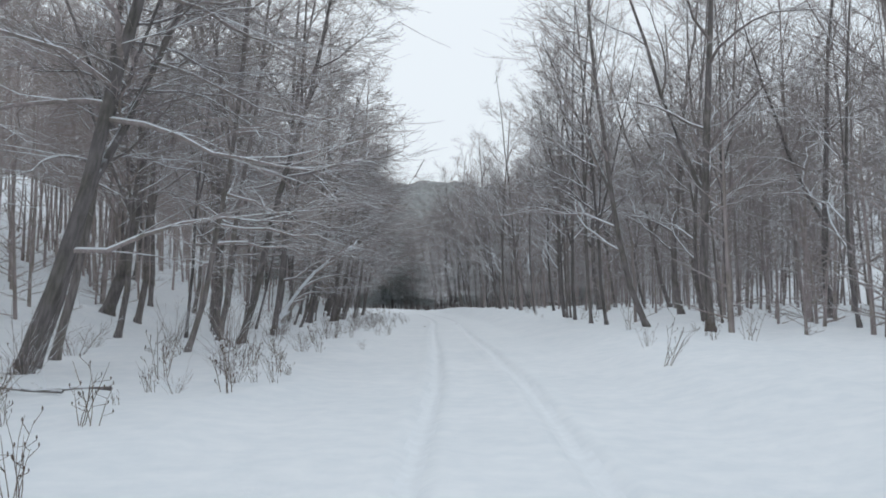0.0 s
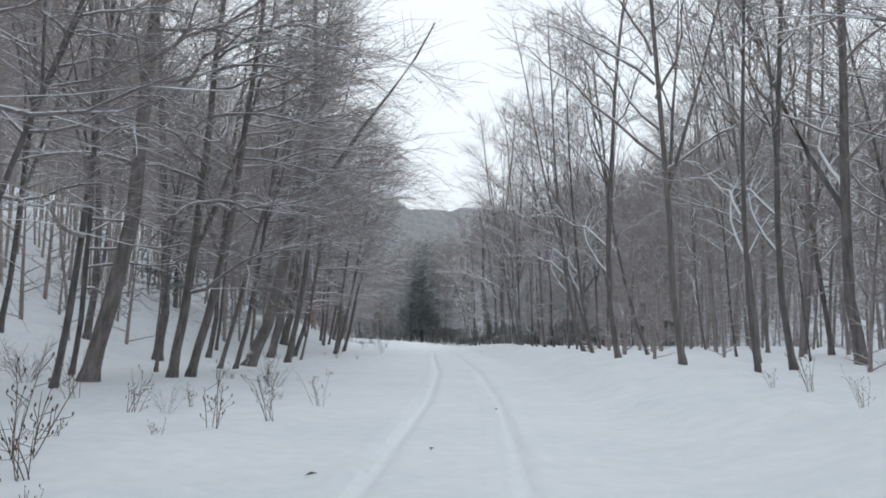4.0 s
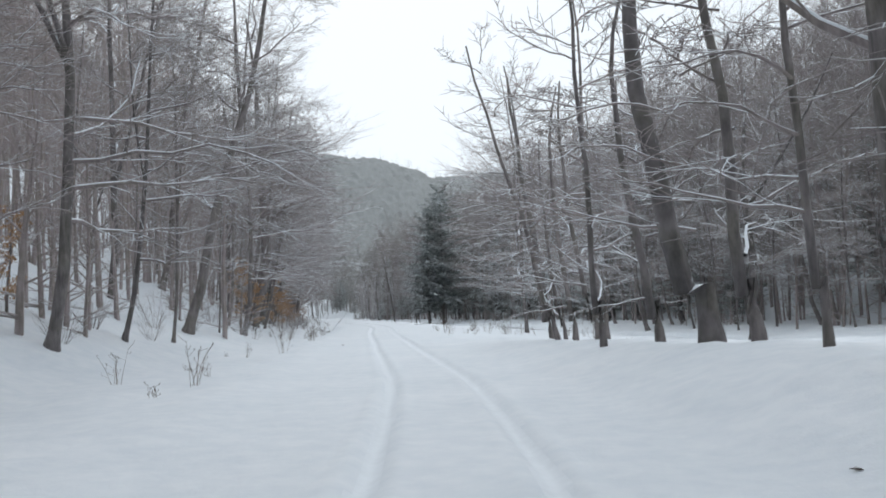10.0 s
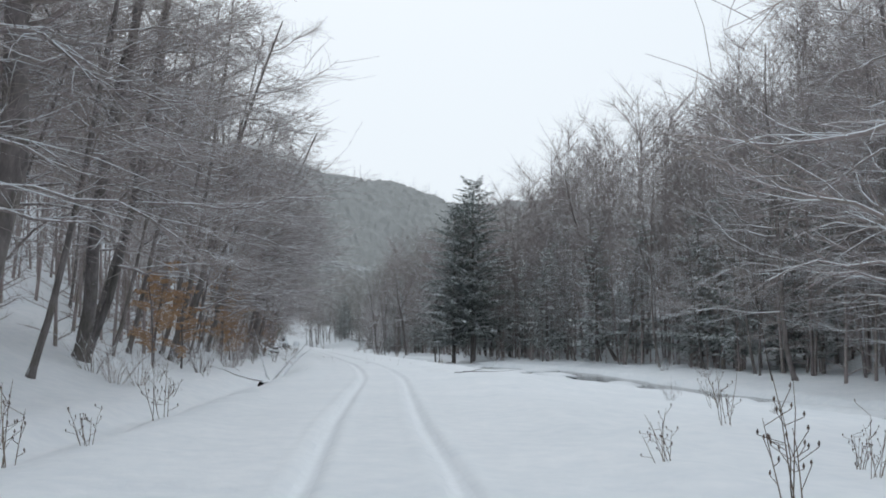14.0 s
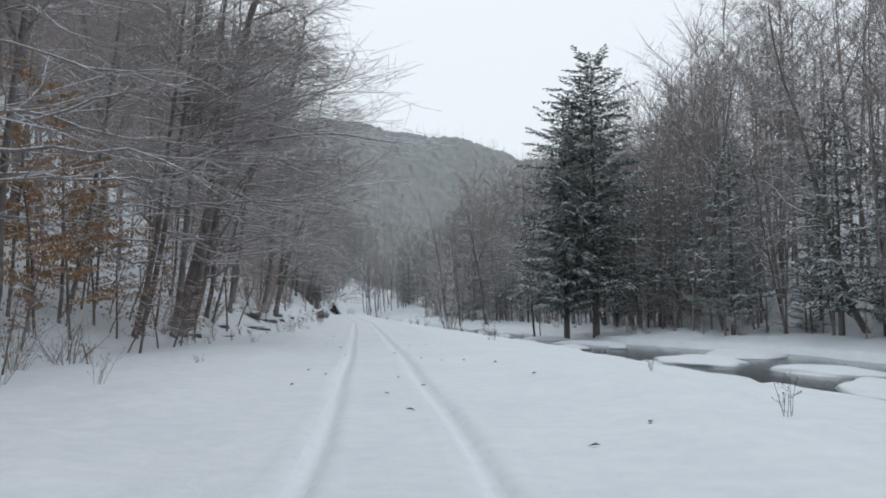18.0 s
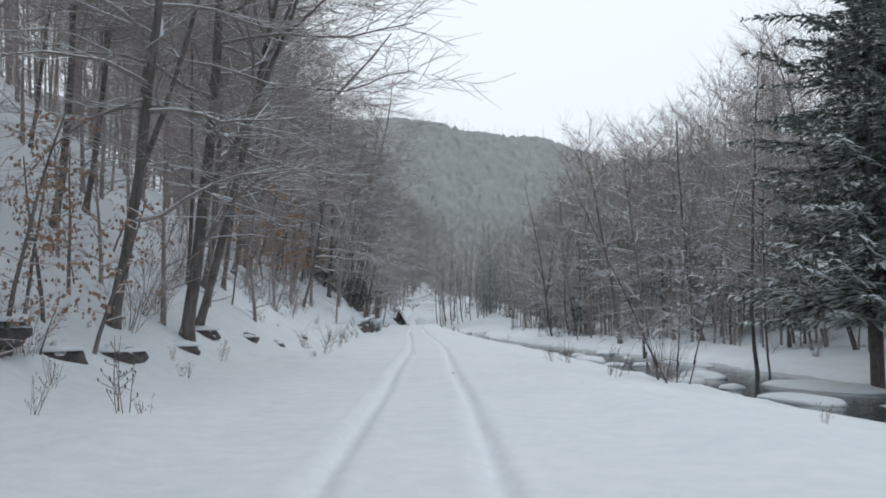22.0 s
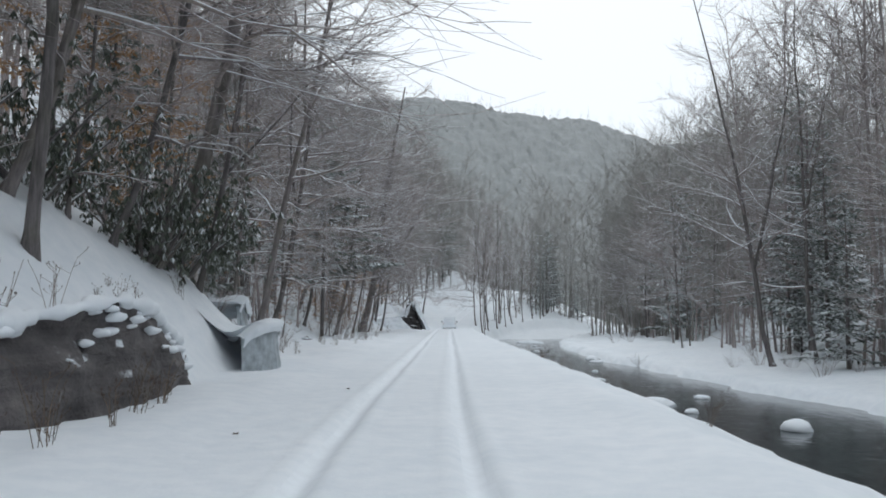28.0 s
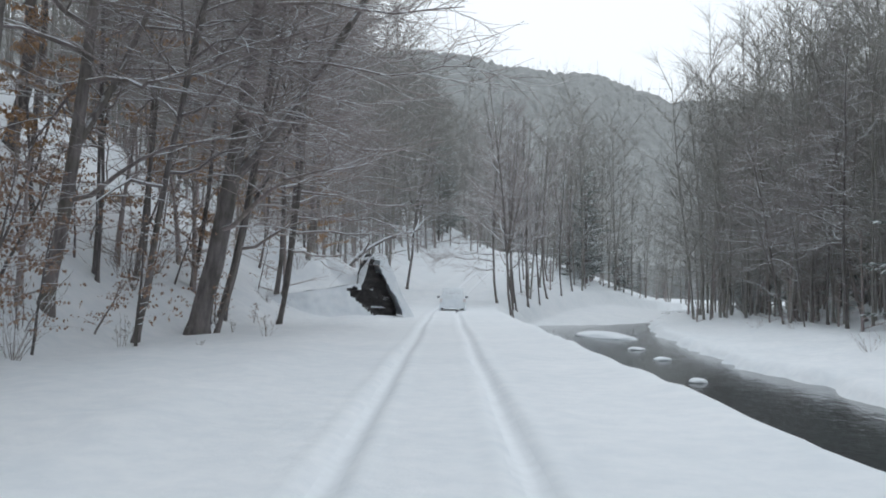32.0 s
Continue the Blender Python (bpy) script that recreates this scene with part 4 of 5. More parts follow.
def brush_shrub(seed, stems, height):
    r = random.Random(seed)
    st, tw = Tubes(), Tubes()
    for k in range(stems):
        a = r.uniform(0, 6.28)
        p = Vector((math.cos(a), math.sin(a), 0)) * r.uniform(0, .35) + Vector((0, 0, -.15))
        line = grow(r, p, Vector((math.cos(a) * r.uniform(.2, .9), math.sin(a) * r.uniform(.2, .9), 1)), height * r.uniform(.5, 1.1), 5, -.03, .3, .12)
        w = r.uniform(.007, .014)
        st.add(line, [w * (1 - .75 * i / 5) + .002 for i in range(6)], 4)
        for j in range(6):
            u = r.uniform(.25, 1)
            i = min(int(u * 5), 4)
            q = line[i].lerp(line[i + 1], u * 5 - i)
            d = (line[i + 1] - line[i]).normalized() + Vector((r.uniform(-1, 1), r.uniform(-1, 1), r.uniform(-.4, .6)))
            tw.add(grow(r, q, d, height * r.uniform(.12, .3), 2, 0, .1, .15), [.006, .0045, .002], 3, r.uniform(0, 6))
    return thing("bare_shrub", (("brushwood", st.mesh("brushwood"), M_TWIG), ("twig_mass", tw.mesh("twig_mass"), M_TWIG)), "leafless arching shrub with snow-lined stems", "shrub", "shrubs on the bank")


def leaf(v, f, q, way, length, width, r):
    """One folded leaf hanging from q."""
    side = way.cross(Vector((r.uniform(-1, 1), r.uniform(-1, 1), .3))).normalized() * width
    m = q + way * length * .45
    up = way.cross(side).normalized() * width * .5
    o = len(v)
    v += [q, m + side + up, q + way * length, m - side + up]
    f += [(o, o + 1, o + 2), (o, o + 2, o + 3)]


def beech_sapling(seed, height, leaves, mat, size=.05):
    """A young beech that keeps its dry leaves through winter."""
    r = random.Random(seed)
    trunk, tw, lv, lf = Tubes(), Tubes(), [], []
    line = grow(r, Vector((0, 0, -.2)), Vector((.1, 0, 1)), height, 6, .02, 0, .08)
    trunk.add(line, [.045 * (1 - .85 * i / 6) + .004 for i in range(7)], 5)
    for k in range(20):
        h = .18 + .8 * (k + r.random()) / 20
        i = min(int(h * 6), 5)
        p = line[i].lerp(line[i + 1], h * 6 - i)
        a = r.uniform(0, 6.28)
        limb = grow(r, p, Vector((math.cos(a), math.sin(a), .25)), height * (.42 - .28 * h) * r.uniform(.6, 1.2), 4, 0, .15, .12)
        tw.add(limb, [.012, .01, .008, .005, .003], 3)
        for j in range(leaves // 20):
            u = r.uniform(.15, 1) * 4
            i = min(int(u), 3)
            q = limb[i].lerp(limb[i + 1], u - i) + Vector((r.uniform(-.14, .14), r.uniform(-.14, .14), r.uniform(-.05, .05)))
            leaf(lv, lf, q, Vector((r.uniform(-.6, .6), r.uniform(-.6, .6), -r.uniform(.3, 1))).normalized(), size * r.uniform(1.6, 2.6), size * r.uniform(.5, .9), r)
    ob = thing("beech_sapling", (("trunk", trunk.mesh("trunk"), M_BARK), ("twig_mass", tw.mesh("twig_mass"), M_TWIG), ("foliage", mesh_from("foliage", lv, lf), mat)), "young beech holding dry orange-brown leaves above snow", "sapling", "beech saplings")
    return ob


def rhododendron(seed, height, spread, count):
    """Evergreen shrub whose long leaves droop in the cold."""
    r = random.Random(seed)
    st, lv, lf = Tubes(), [], []
    for k in range(13):
        a = r.uniform(0, 6.28)
        line = grow(r, Vector((math.cos(a) * .3, math.sin(a) * .3, -.2)), Vector((math.cos(a) * .7, math.sin(a) * .7, 1)), height * r.uniform(.7, 1.1), 6, .02, .05, .2)
        st.add(line, [.05 * (1 - .8 * i / 6) + .006 for i in range(7)], 5)
        for j in range(count // 13):
            i = r.randint(2, 6)
            c = line[i] + Vector((r.gauss(0, 1), r.gauss(0, 1), r.gauss(0, .8))) * spread * .28
            for n in range(6):
                b = r.uniform(0, 6.28)
                leaf(lv, lf, c, Vector((math.cos(b) * .55, math.sin(b) * .55, -1)).normalized(), r.uniform(.16, .26), .035, r)
    return thing("rhododendron", (("brushwood", st.mesh("brushwood"), M_BARK), ("foliage", mesh_from("foliage", lv, lf), M_LAUREL)), "evergreen rhododendron with drooping dark leaves and snow", "shrub", "evergreen shrubs")


def dry_weed(seed, height, stems, heads):
    r = random.Random(seed)
    parts, hd = [], Tubes()
    for k in range(stems):
        a = r.uniform(0, 6.28)
        st = Tubes()
        line = grow(r, Vector((r.uniform(-.12, .12), r.uniform(-.12, .12), -.1)), Vector((math.cos(a) * .25, math.sin(a) * .25, 1)), height * r.uniform(.6, 1.1), 4, 0, .2, .12)
        st.add(line, [.008, .007, .006, .005, .003], 3)
        parts.append(("stalk", st.mesh("stalk"), M_STALK))
        for j in range(heads):
            i = r.randint(1, 3)
            q = line[i].lerp(line[i + 1], r.random())
            d = Vector((r.uniform(-1, 1), r.uniform(-1, 1), r.uniform(.1, .9)))
            e = grow(r, q, d, height * r.uniform(.1, .26), 1, 0, 0, 0)
            hd.add([e[0], e[1], e[1] + Vector((0, 0, .025)), e[1] + Vector((0, 0, .05))], [.004, .004, .014, .004], 3)
    parts.append(("seed_head", hd.mesh("seed_head"), M_BROWN))
    return thing("dry_weed", parts, "dry brown weed stalks poking out of the snow", "weeds", "roadside weeds")


SHRUBS = [brush_shrub(500 + k, 14 + 3 * k, 1.6 + .45 * k) for k in range(4)]
BEECH = [beech_sapling(520 + k, 3.2 + 1.3 * k, 960 + 420 * k, M_BEECH, .042) for k in range(3)]
SPARSE = [beech_sapling(526 + k, 2.4 + .9 * k, 120 + 60 * k, M_TAN) for k in range(3)]
RHODO = [rhododendron(540, 3.4, 2.2, 420), rhododendron(541, 2.0, 1.6, 260)]
WEEDS = [dry_weed(560 + k, .55 + .2 * k, 5 + k % 3, 3 + k % 2) for k in range(5)]
rng = random.Random(9)
# thickets on the left bank
for y0, y1, u0, u1, number in ((0, 34, -15, -6, 8), (30, 70, -13, -7, 8), (120, 165, -11, -7.5, 10), (176, 215, -11, -7.5, 12), (214, 248, -10, -8, 8), (256, 292, -12, -7.5, 11), (274, 296, -12.5, -8.2, 18), (292, 312, -13, -8, 7), (326, 345, -8.5, -6.2, 8), (345, 392, -11.5, -8.5, 12), (388, 420, -9, -7, 6)):
    for k in range(number):
        scatter(rng.choice(SHRUBS), *beside(rng.uniform(y0, y1), rng.uniform(u0, u1)), rng.uniform(.6, 1.2))
for y, u, s in ((284, -8.6, 1.2), (285.5, -9.4, 1.4), (287, -8.6, 1.1), (289, -9.4, 1.3), (281, -8.8, 1.2), (292, -9.8, 1.3), (262, -7.8, 1.3), (266, -8.4, 1.4)):
    scatter(SHRUBS[int(y) % 4], *beside(y, u), s)
# low branchy bushes beside the first stretch of road
for y, u, s in ((13.5, -4.6, .42), (15.5, -4.2, .5), (18.5, -5.2, .5), (24, -4.6, .45), (29, -5.4, .5), (42, -4.3, .5), (43.5, -5.0, .6), (47, -4.4, .5), (51, -5.6, .6), (57, -5.0, .5), (64, -4.8, .5)):
    scatter(SHRUBS[int(y) % 4], *beside(y, u), s)
# shrubs on the river banks
for y, u, s in ((267, 6.7, .9), (268, 7.2, .7), (276, 8.6, .5), (178, 9, .5), (345, 5.9, .35), (353, 5.6, .4), (300, 8.4, .4), (333, 14.8, .6), (372, 13.6, .7), (388, 6.2, .4)):
    scatter(SHRUBS[int(y) % 4], *beside(y, u), s)
for k in range(26):
    y = rng.uniform(172, 430)
    scatter(rng.choice(SHRUBS), *beside(y, float(spline(y, FAR_Y, FAR_U)) + rng.uniform(3.5, 8)), rng.uniform(.7, 1.4))
for y, u, a in ((357.6, -5.6, 62), (358.6, -6.1, 50), (359.4, -5.0, 70)):
    scatter(SHRUBS[0], *beside(y, u), .8, .4, a)
# weeds along both verges
for y0, y1, u0, u1, number in ((6, 62, -5.8, -2.9, 36), (4, 62, -9.5, -3.8, 30), (10, 60, 3.6, 9, 14), (64, 116, -8, -4, 11), (118, 170, -7, -3.8, 12), (149, 162, -7.2, -3.6, 16), (150, 162, 3.2, 8.5, 14), (140, 180, 4.5, 12, 12), (172, 245, -8, -4.5, 16), (186, 260, 5, 9, 6), (245, 318, -6, -3.8, 24), (226, 300, -8, -4.6, 20), (4, 40, -7, -4, 8), (316, 326, -4.6, -3.6, 8), (262, 330, 3.6, 6.5, 7), (322, 362, -7.5, -4.2, 18), (325, 372, 3.4, 6.0, 12), (362, 410, -8, -4.4, 12)):
    for k in range(number):
        scatter(rng.choice(WEEDS), *beside(rng.uniform(y0, y1), rng.uniform(u0, u1)), rng.uniform(.5, 1.1), tilt=rng.uniform(-14, 14))
# beeches that kept their leaves
for y, u, v, s in ((163, -9.5, 1, 1.0), (166, -9.0, 0, 1.1), (168, -10.5, 1, 1.1), (131, -11.5, 0, 1.0), (133, -13, 1, .9), (220, -11.2, 2, 1.2), (221.5, -10.2, 1, 1.2), (223, -11.8, 2, 1.3), (224, -10.0, 2, 1.0), (225.5, -11.0, 2, 1.25), (227, -12.6, 2, 1.3), (228, -10.5, 1, 1.2), (231, -11.5, 2, 1.1), (187, -9.8, 1, 1.0), (189, -10.3, 1, 1.1), (192, -9.6, 0, 1.2), (195, -10.6, 1, 1.0), (209, -9.6, 1, .9), (212, -9.2, 0, 1.1), (310, -15.5, 2, 1.3), (305, -16, 2, 1.2), (326, -13, 2, 1.5), (322, -14, 2, 1.4), (320, -12.5, 1, 1.3), (330, -15, 2, 1.6), (246, -12, 1, 1.0), (252, -13, 2, .9), (258, -12, 1, .9), (205, -13, 1, 1.0), (199, -12.5, 0, 1.0), (308, -14.5, 2, 1.2), (312, -14, 1, 1.2), (316, -15, 2, 1.0), (331, -11, 2, 1.3), (334, -9.5, 1, 1.3), (336, -11.5, 2, 1.2), (340, -10, 1, 1.0), (348, -13.5, 2, 1.2), (385, -13, 2, 1.0), (391, -14.5, 1, 1.2), (400, -11.5, 2, 1.1), (408, -10.5, 1, 1.2), (420, -9.5, 2, 1.3), (375, -16, 2, 1.2), (376, -10.6, 0, .6), (378, -12.5, 1, 1.0), (373, -12.8, 1, 1.1), (345, -13, 2, 2.0), (349, -15, 2, 2.2), (353, -13.5, 2, 1.8), (392, -12, 2, 1.6), (398, -10.5, 1, 1.5), (388, -15, 2, 2.0), (383, -17, 2, 2.0), (303, -10.5, 2, 1.2), (306, -11.5, 2, 1.4), (309, -10.5, 1, 1.3), (412, -9, 2, 1.3)):
    scatter(BEECH[v], *beside(y, u), s)
# sparse saplings with a few curled tan leaves on the open bank
for y0, y1, u0, u1, number in ((212, 232, -13, -7.6, 20), (228, 262, -12, -7, 34), (262, 300, -13, -7.5, 14), (368, 404, -15, -7.4, 52), (340, 362, -14, -8.5, 14)):
    for k in range(number):
        scatter(rng.choice(SPARSE), *beside(rng.uniform(y0, y1), rng.uniform(u0, u1)), rng.uniform(.5, 1.15), tilt=rng.uniform(-6, 22))
for y, u, v, s in ((329.8, -7.7, 0, 1.0), (331.4, -7.3, 1, 1.2), (325, -8.4, 0, 1.0), (327.5, -9.2, 0, .85), (323, -9.6, 0, .9), (330, -7.6, 1, .9), (377, -15, 1, .8)):
    scatter(RHODO[v], *beside(y, u), s)


# ---- rocks ----
def lump(seed, size, rough, sub=3, flat=0.0):
    """A broken rock body centred on the origin."""
    bm = bmesh.new()
    bmesh.ops.create_icosphere(bm, subdivisions=sub, radius=1)
    o = Vector((seed * 3.1, seed * 1.7, 0))
    for v in bm.verts:
        n = noise.noise(v.co * 1.2 + o) * .5 + noise.noise(v.co * 2.9 + o) * .3 + noise.noise(v.co * 6.5 + o) * .2 + noise.cell(v.co * 3.1 + o) * .12 + noise.noise(v.co * 14 + o) * .08
        v.co *= 1 + rough * n
        if flat and v.co.z < -flat:
            v.co.z = -flat
        v.co = Vector((v.co.x * size[0], v.co.y * size[1], v.co.z * size[2]))
    return bm


def snow_cap(seed, size, lift, cut=.1, sub=3):
    """A pillow of snow on a rock's top."""
    bm = bmesh.new()
    bmesh.ops.create_icosphere(bm, subdivisions=sub, radius=1)
    o = Vector((seed * 1.3, 4.2, seed))
    for v in bm.verts:
        k = 1 + .16 * noise.noise(v.co * 1.6 + o)
        z = max(v.co.z, -cut)
        v.co = Vector((v.co.x * size[0] * k, v.co.y * size[1] * k, z * size[2] * k + lift))
    return bm


def capped_rock(name, x, y, z, size, turn, label, category, group="", seed=1, cap=1.0, rough=.5, sub=3, stone=M_ROCK):
    ob = new(name)
    ob.empty_display_size = .2
    part("rock", lump(seed, size, rough, sub), stone, ob, smooth=False)
    if cap:
        part("snow_cap", snow_cap(seed, (size[0] * 1.02, size[1] * 1.02, size[2] * .55 * cap), size[2] * .52), M_SNOW, ob, "rounded pillow of fresh snow")
    ob.matrix_basis = Matrix.Translation((x, y, z)) @ Matrix.Rotation(turn, 4, "Z")
    return tagged(ob, label, category, group)


def bank_rock(y, u, size, seed, dz=0.0, cap=1.0, label="dark layered rock showing through the snowy bank", rough=.5, sub=3, turn=.23, stone=M_ROCK):
    x, y = beside(y, u)
    return capped_rock("rock_outcrop", x, y, float(ground_z(x, y)) + dz, size, turn, label, "rock", "rocks on the bank", seed, cap, rough, sub, stone)


# the long outcrop beside the road: a bumpy wall under a lip of snow, and the icy ledge past it
def rock_wall():
    ys = np.arange(313.2, 326.9, .13)
    foot = spline(ys, [313, 316, 318.3, 320.3, 322, 324, 325.6, 327], [-5.7, -5.0, -4.7, -4.4, -4.4, -4.6, -4.95, -5.5])
    top = spline(ys, [313, 316, 318.5, 320.8, 322.6, 324.4, 325.8, 327], [.5, 1.2, 1.35, 1.65, 1.5, 1.15, .7, .2])
    rows = 18
    v, f, sv, sf = [], [], [], []
    roll, thick = [], []
    for i, y in enumerate(ys):
        lip = None
        for j in range(rows):
            h = -.25 + (float(top[i]) + .25) * j / (rows - 1)
            q = Vector((0, float(y) * .9, h * 1.3))
            n = noise.noise(q) * .22 + noise.noise(q * 2.3) * .11 + noise.noise(q * 5.5) * .05 + noise.noise(q * 13) * .03
            u = float(foot[i]) - .28 * (j / rows) ** 2 + n
            x, yy = beside(float(y), u)
            v.append((x, yy + .12 * noise.noise(q * 1.7 + Vector((9, 0, 0))), h))
            lip = u
        for j in range(9):
            w = j / 8
            u = lip + .02 - w * 2.5
            x, yy = beside(float(y), u)
            z = (float(top[i]) + .03) * (1 - w) + (float(ground_z(x, yy)) - .04) * w
            sv.append((x, yy, z + .14 * math.sin(3.14 * w) + .05 * noise.noise(Vector((u * 1.3, float(y) * 1.3, 0)))))
        x, yy = beside(float(y), lip + .06 + .16 * noise.noise(Vector((1, float(y) * 1.1, 0))))
        roll.append(Vector((x, yy, float(top[i]) + .02 + .12 * noise.noise(Vector((3, float(y) * 1.2, 0))))))
        thick.append(max(.03, .1 + .13 * noise.noise(Vector((7, float(y) * 1.7, 0))) + .09 * noise.noise(Vector((2, float(y) * 5, 0)))))
    for i in range(len(ys) - 1):
        for j in range(rows - 1):
            k = i * rows + j
            f.append((k, k + rows, k + rows + 1, k + 1))
        for j in range(8):
            k = i * 9 + j
            sf.append((k, k + 9, k + 10, k + 1))
    ob = new("rock_outcrop")
    part("rock_face", mesh_from("rock_face", v, f), M_ROCK, ob)
    edge = Tubes()
    edge.add(roll, thick, 10)
    part("snow_roll", edge.mesh("snow_roll"), M_SNOW, ob, "bulging roll of snow along the rock edge")
    part("snow_lip", mesh_from("snow_lip", sv, sf), M_SNOW, ob, "thick lip of snow over the rock face")
    chance = random.Random(77)
    bm = bmesh.new()
    for k in range(46):
        i = int(chance.random() ** .8 * (len(ys) - 1))
        j = int((rows - 1) * (1 - .38 * chance.random() ** 1.6))
        w = chance.uniform(.05, .15)
        m = Matrix.Translation(Vector(v[i * rows + j]) + Vector((.02, -.02, 0))) @ Matrix.Diagonal((w, w * 1.5, w * .55, 1))
        bmesh.ops.create_icosphere(bm, subdivisions=2, radius=1, matrix=m)
    for p in bm.verts:
        p.co += Vector((1, 1, .6)) * .05 * noise.noise(p.co * 7)
    part("snow_clump", bm, M_SNOW, ob, "broken clumps of snow on the rock")["kind"] = "stuff"
    tagged(ob, "large dark rock outcrop under overhanging snow beside the road", "rock", "rocks on the bank")


rock_wall()
for y, u in ((316.8, -5.2), (318.4, -5.0), (319.6, -4.9), (320.9, -4.85), (322.1, -4.95), (323.2, -5.1)):
    scatter(WEEDS[int(y) % 5], *beside(y, u), .7, z=float(spline(y, [313, 318.5, 320.8, 323.8], [.6, 1.4, 1.7, 1.2])))


def icy_ledge(stations, height, seed):
    """A ledge in the bank with fluted grey ice hanging down its face under a thick lip of snow; stations: y and u along its foot."""
    cols, rows = 70, 12
    t = np.linspace(0, len(stations) - 1, cols)
    ys = spline(t, range(len(stations)), [p[0] for p in stations])
    us = spline(t, range(len(stations)), [p[1] for p in stations])
    v, f, sv, sf = [], [], [], []
    foot = [Vector(beside(float(y), float(u)) + (0,)) for y, u in zip(ys, us)]
    for i in range(cols):
        d = (foot[min(i + 1, cols - 1)] - foot[max(i - 1, 0)]).normalized()
        back = Vector((-d.y, d.x, 0))
        top = height * (1 + .12 * noise.noise(Vector((seed, t[i] * 2, 0)))) * (.7 + .3 * float(ramp(i / (cols - 1), 0, .22)) - .3 * float(ramp(i / (cols - 1), .7, 1)))
        g = float(ground_z(foot[i].x, foot[i].y)) - .1
        flute = .09 * noise.noise(Vector((seed, t[i] * 7, 1))) + .05 * noise.noise(Vector((seed, t[i] * 17, 2)))
        for j in range(rows):
            w = j / (rows - 1)
            drip = flute * (1 - .5 * w) + .04 * noise.noise(Vector((t[i] * 6, w * 3, seed)))
            v.append(foot[i] + back * (.12 * w - drip) + Vector((0, 0, g + (top + .1) * w)))
        lip = .1 + .07 * noise.noise(Vector((seed, t[i] * 3, 5)))
        for j in range(14):
            w = j / 13
            p = foot[i] + back * (2.6 * max(0, w - .18) / .82 - lip * math.sin(3.14 * min(w / .36, 1)))
            low = g + top - .1 + .3 * math.sin(1.57 * min(w / .3, 1))
            z = low if w < .3 else low * (1 - (w - .3) / .7) + (float(ground_z(p.x, p.y)) - .06) * (w - .3) / .7 + .12 * math.sin(3.14 * (w - .3) / .7)
            sv.append(Vector((p.x, p.y, z)))
    for i in range(cols - 1):
        f += [(i * rows + j, (i + 1) * rows + j, (i + 1) * rows + j + 1, i * rows + j + 1) for j in range(rows - 1)]
        sf += [(i * 14 + j, (i + 1) * 14 + j, (i + 1) * 14 + j + 1, i * 14 + j + 1) for j in range(13)]
    ob = new("icy_ledge")
    part("ice_sheet", mesh_from("ice_sheet", v, f), M_ICE, ob, "fluted sheet of grey ice over rock")
    part("snow_cover", mesh_from("snow_cover", sv, sf), M_SNOW, ob, "thick lip of snow")
    tagged(ob, "snow-covered ledge hung with sheets of grey ice", "ledge", "rocks on the bank")


icy_ledge([(329.3, -4.7), (329.8, -4.2), (330.7, -4.05), (332.0, -4.4), (333.6, -5.2)], 1.15, 6)
icy_ledge([(335.9, -6.6), (336.5, -6.5), (337.3, -6.6), (338.4, -6.9)], 1.25, 16)
for y, u, s, k in ((231, -7.6, (.4, .35, .3), 24), (240, -7.4, (.45, .35, .3), 25), (246.5, -7.0, (.4, .3, .28), 26), (271, -6.6, (.4, .3, .28), 27), (274.5, -6.2, (.35, .3, .25), 28), (249.8, -7.2, (.7, .5, .45), 7), (250.6, -6.6, (.45, .4, .35), 8), (253.8, -8.3, (1.0, .5, .4), 9), (255.5, -8.6, (1.2, .6, .5), 10), (257.5, -7.6, (.5, .5, .35), 11), (260, -7.3, (.7, .5, .3), 12), (243, -8.2, (.5, .5, .3), 13), (264, -6.9, (.5, .4, .3), 14), (279, -5.7, (.35, .3, .25), 15), (282, -6.3, (.3, .3, .25), 16), (287, -5.9, (.4, .35, .25), 17), (356, -8.6, (.45, .4, .3), 18), (361, -8.7, (.4, .35, .3), 19), (236, -8.5, (.6, .45, .35), 20), (268, -7.5, (.6, .4, .3), 21)):
    bank_rock(y, u, (s[0], s[1] * 1.3, s[2] * 1.1), k, -.16, .7, rough=.45)
# the dark cliff where the road leaves the river: rock behind a torn sheet of snow
def inside(p, q, ring):
    hit = False
    for (a, b), (c, d) in zip(ring, ring[1:] + ring[:1]):
        if (b > q) != (d > q) and p < a + (q - b) * (c - a) / (d - b):
            hit = not hit
    return hit


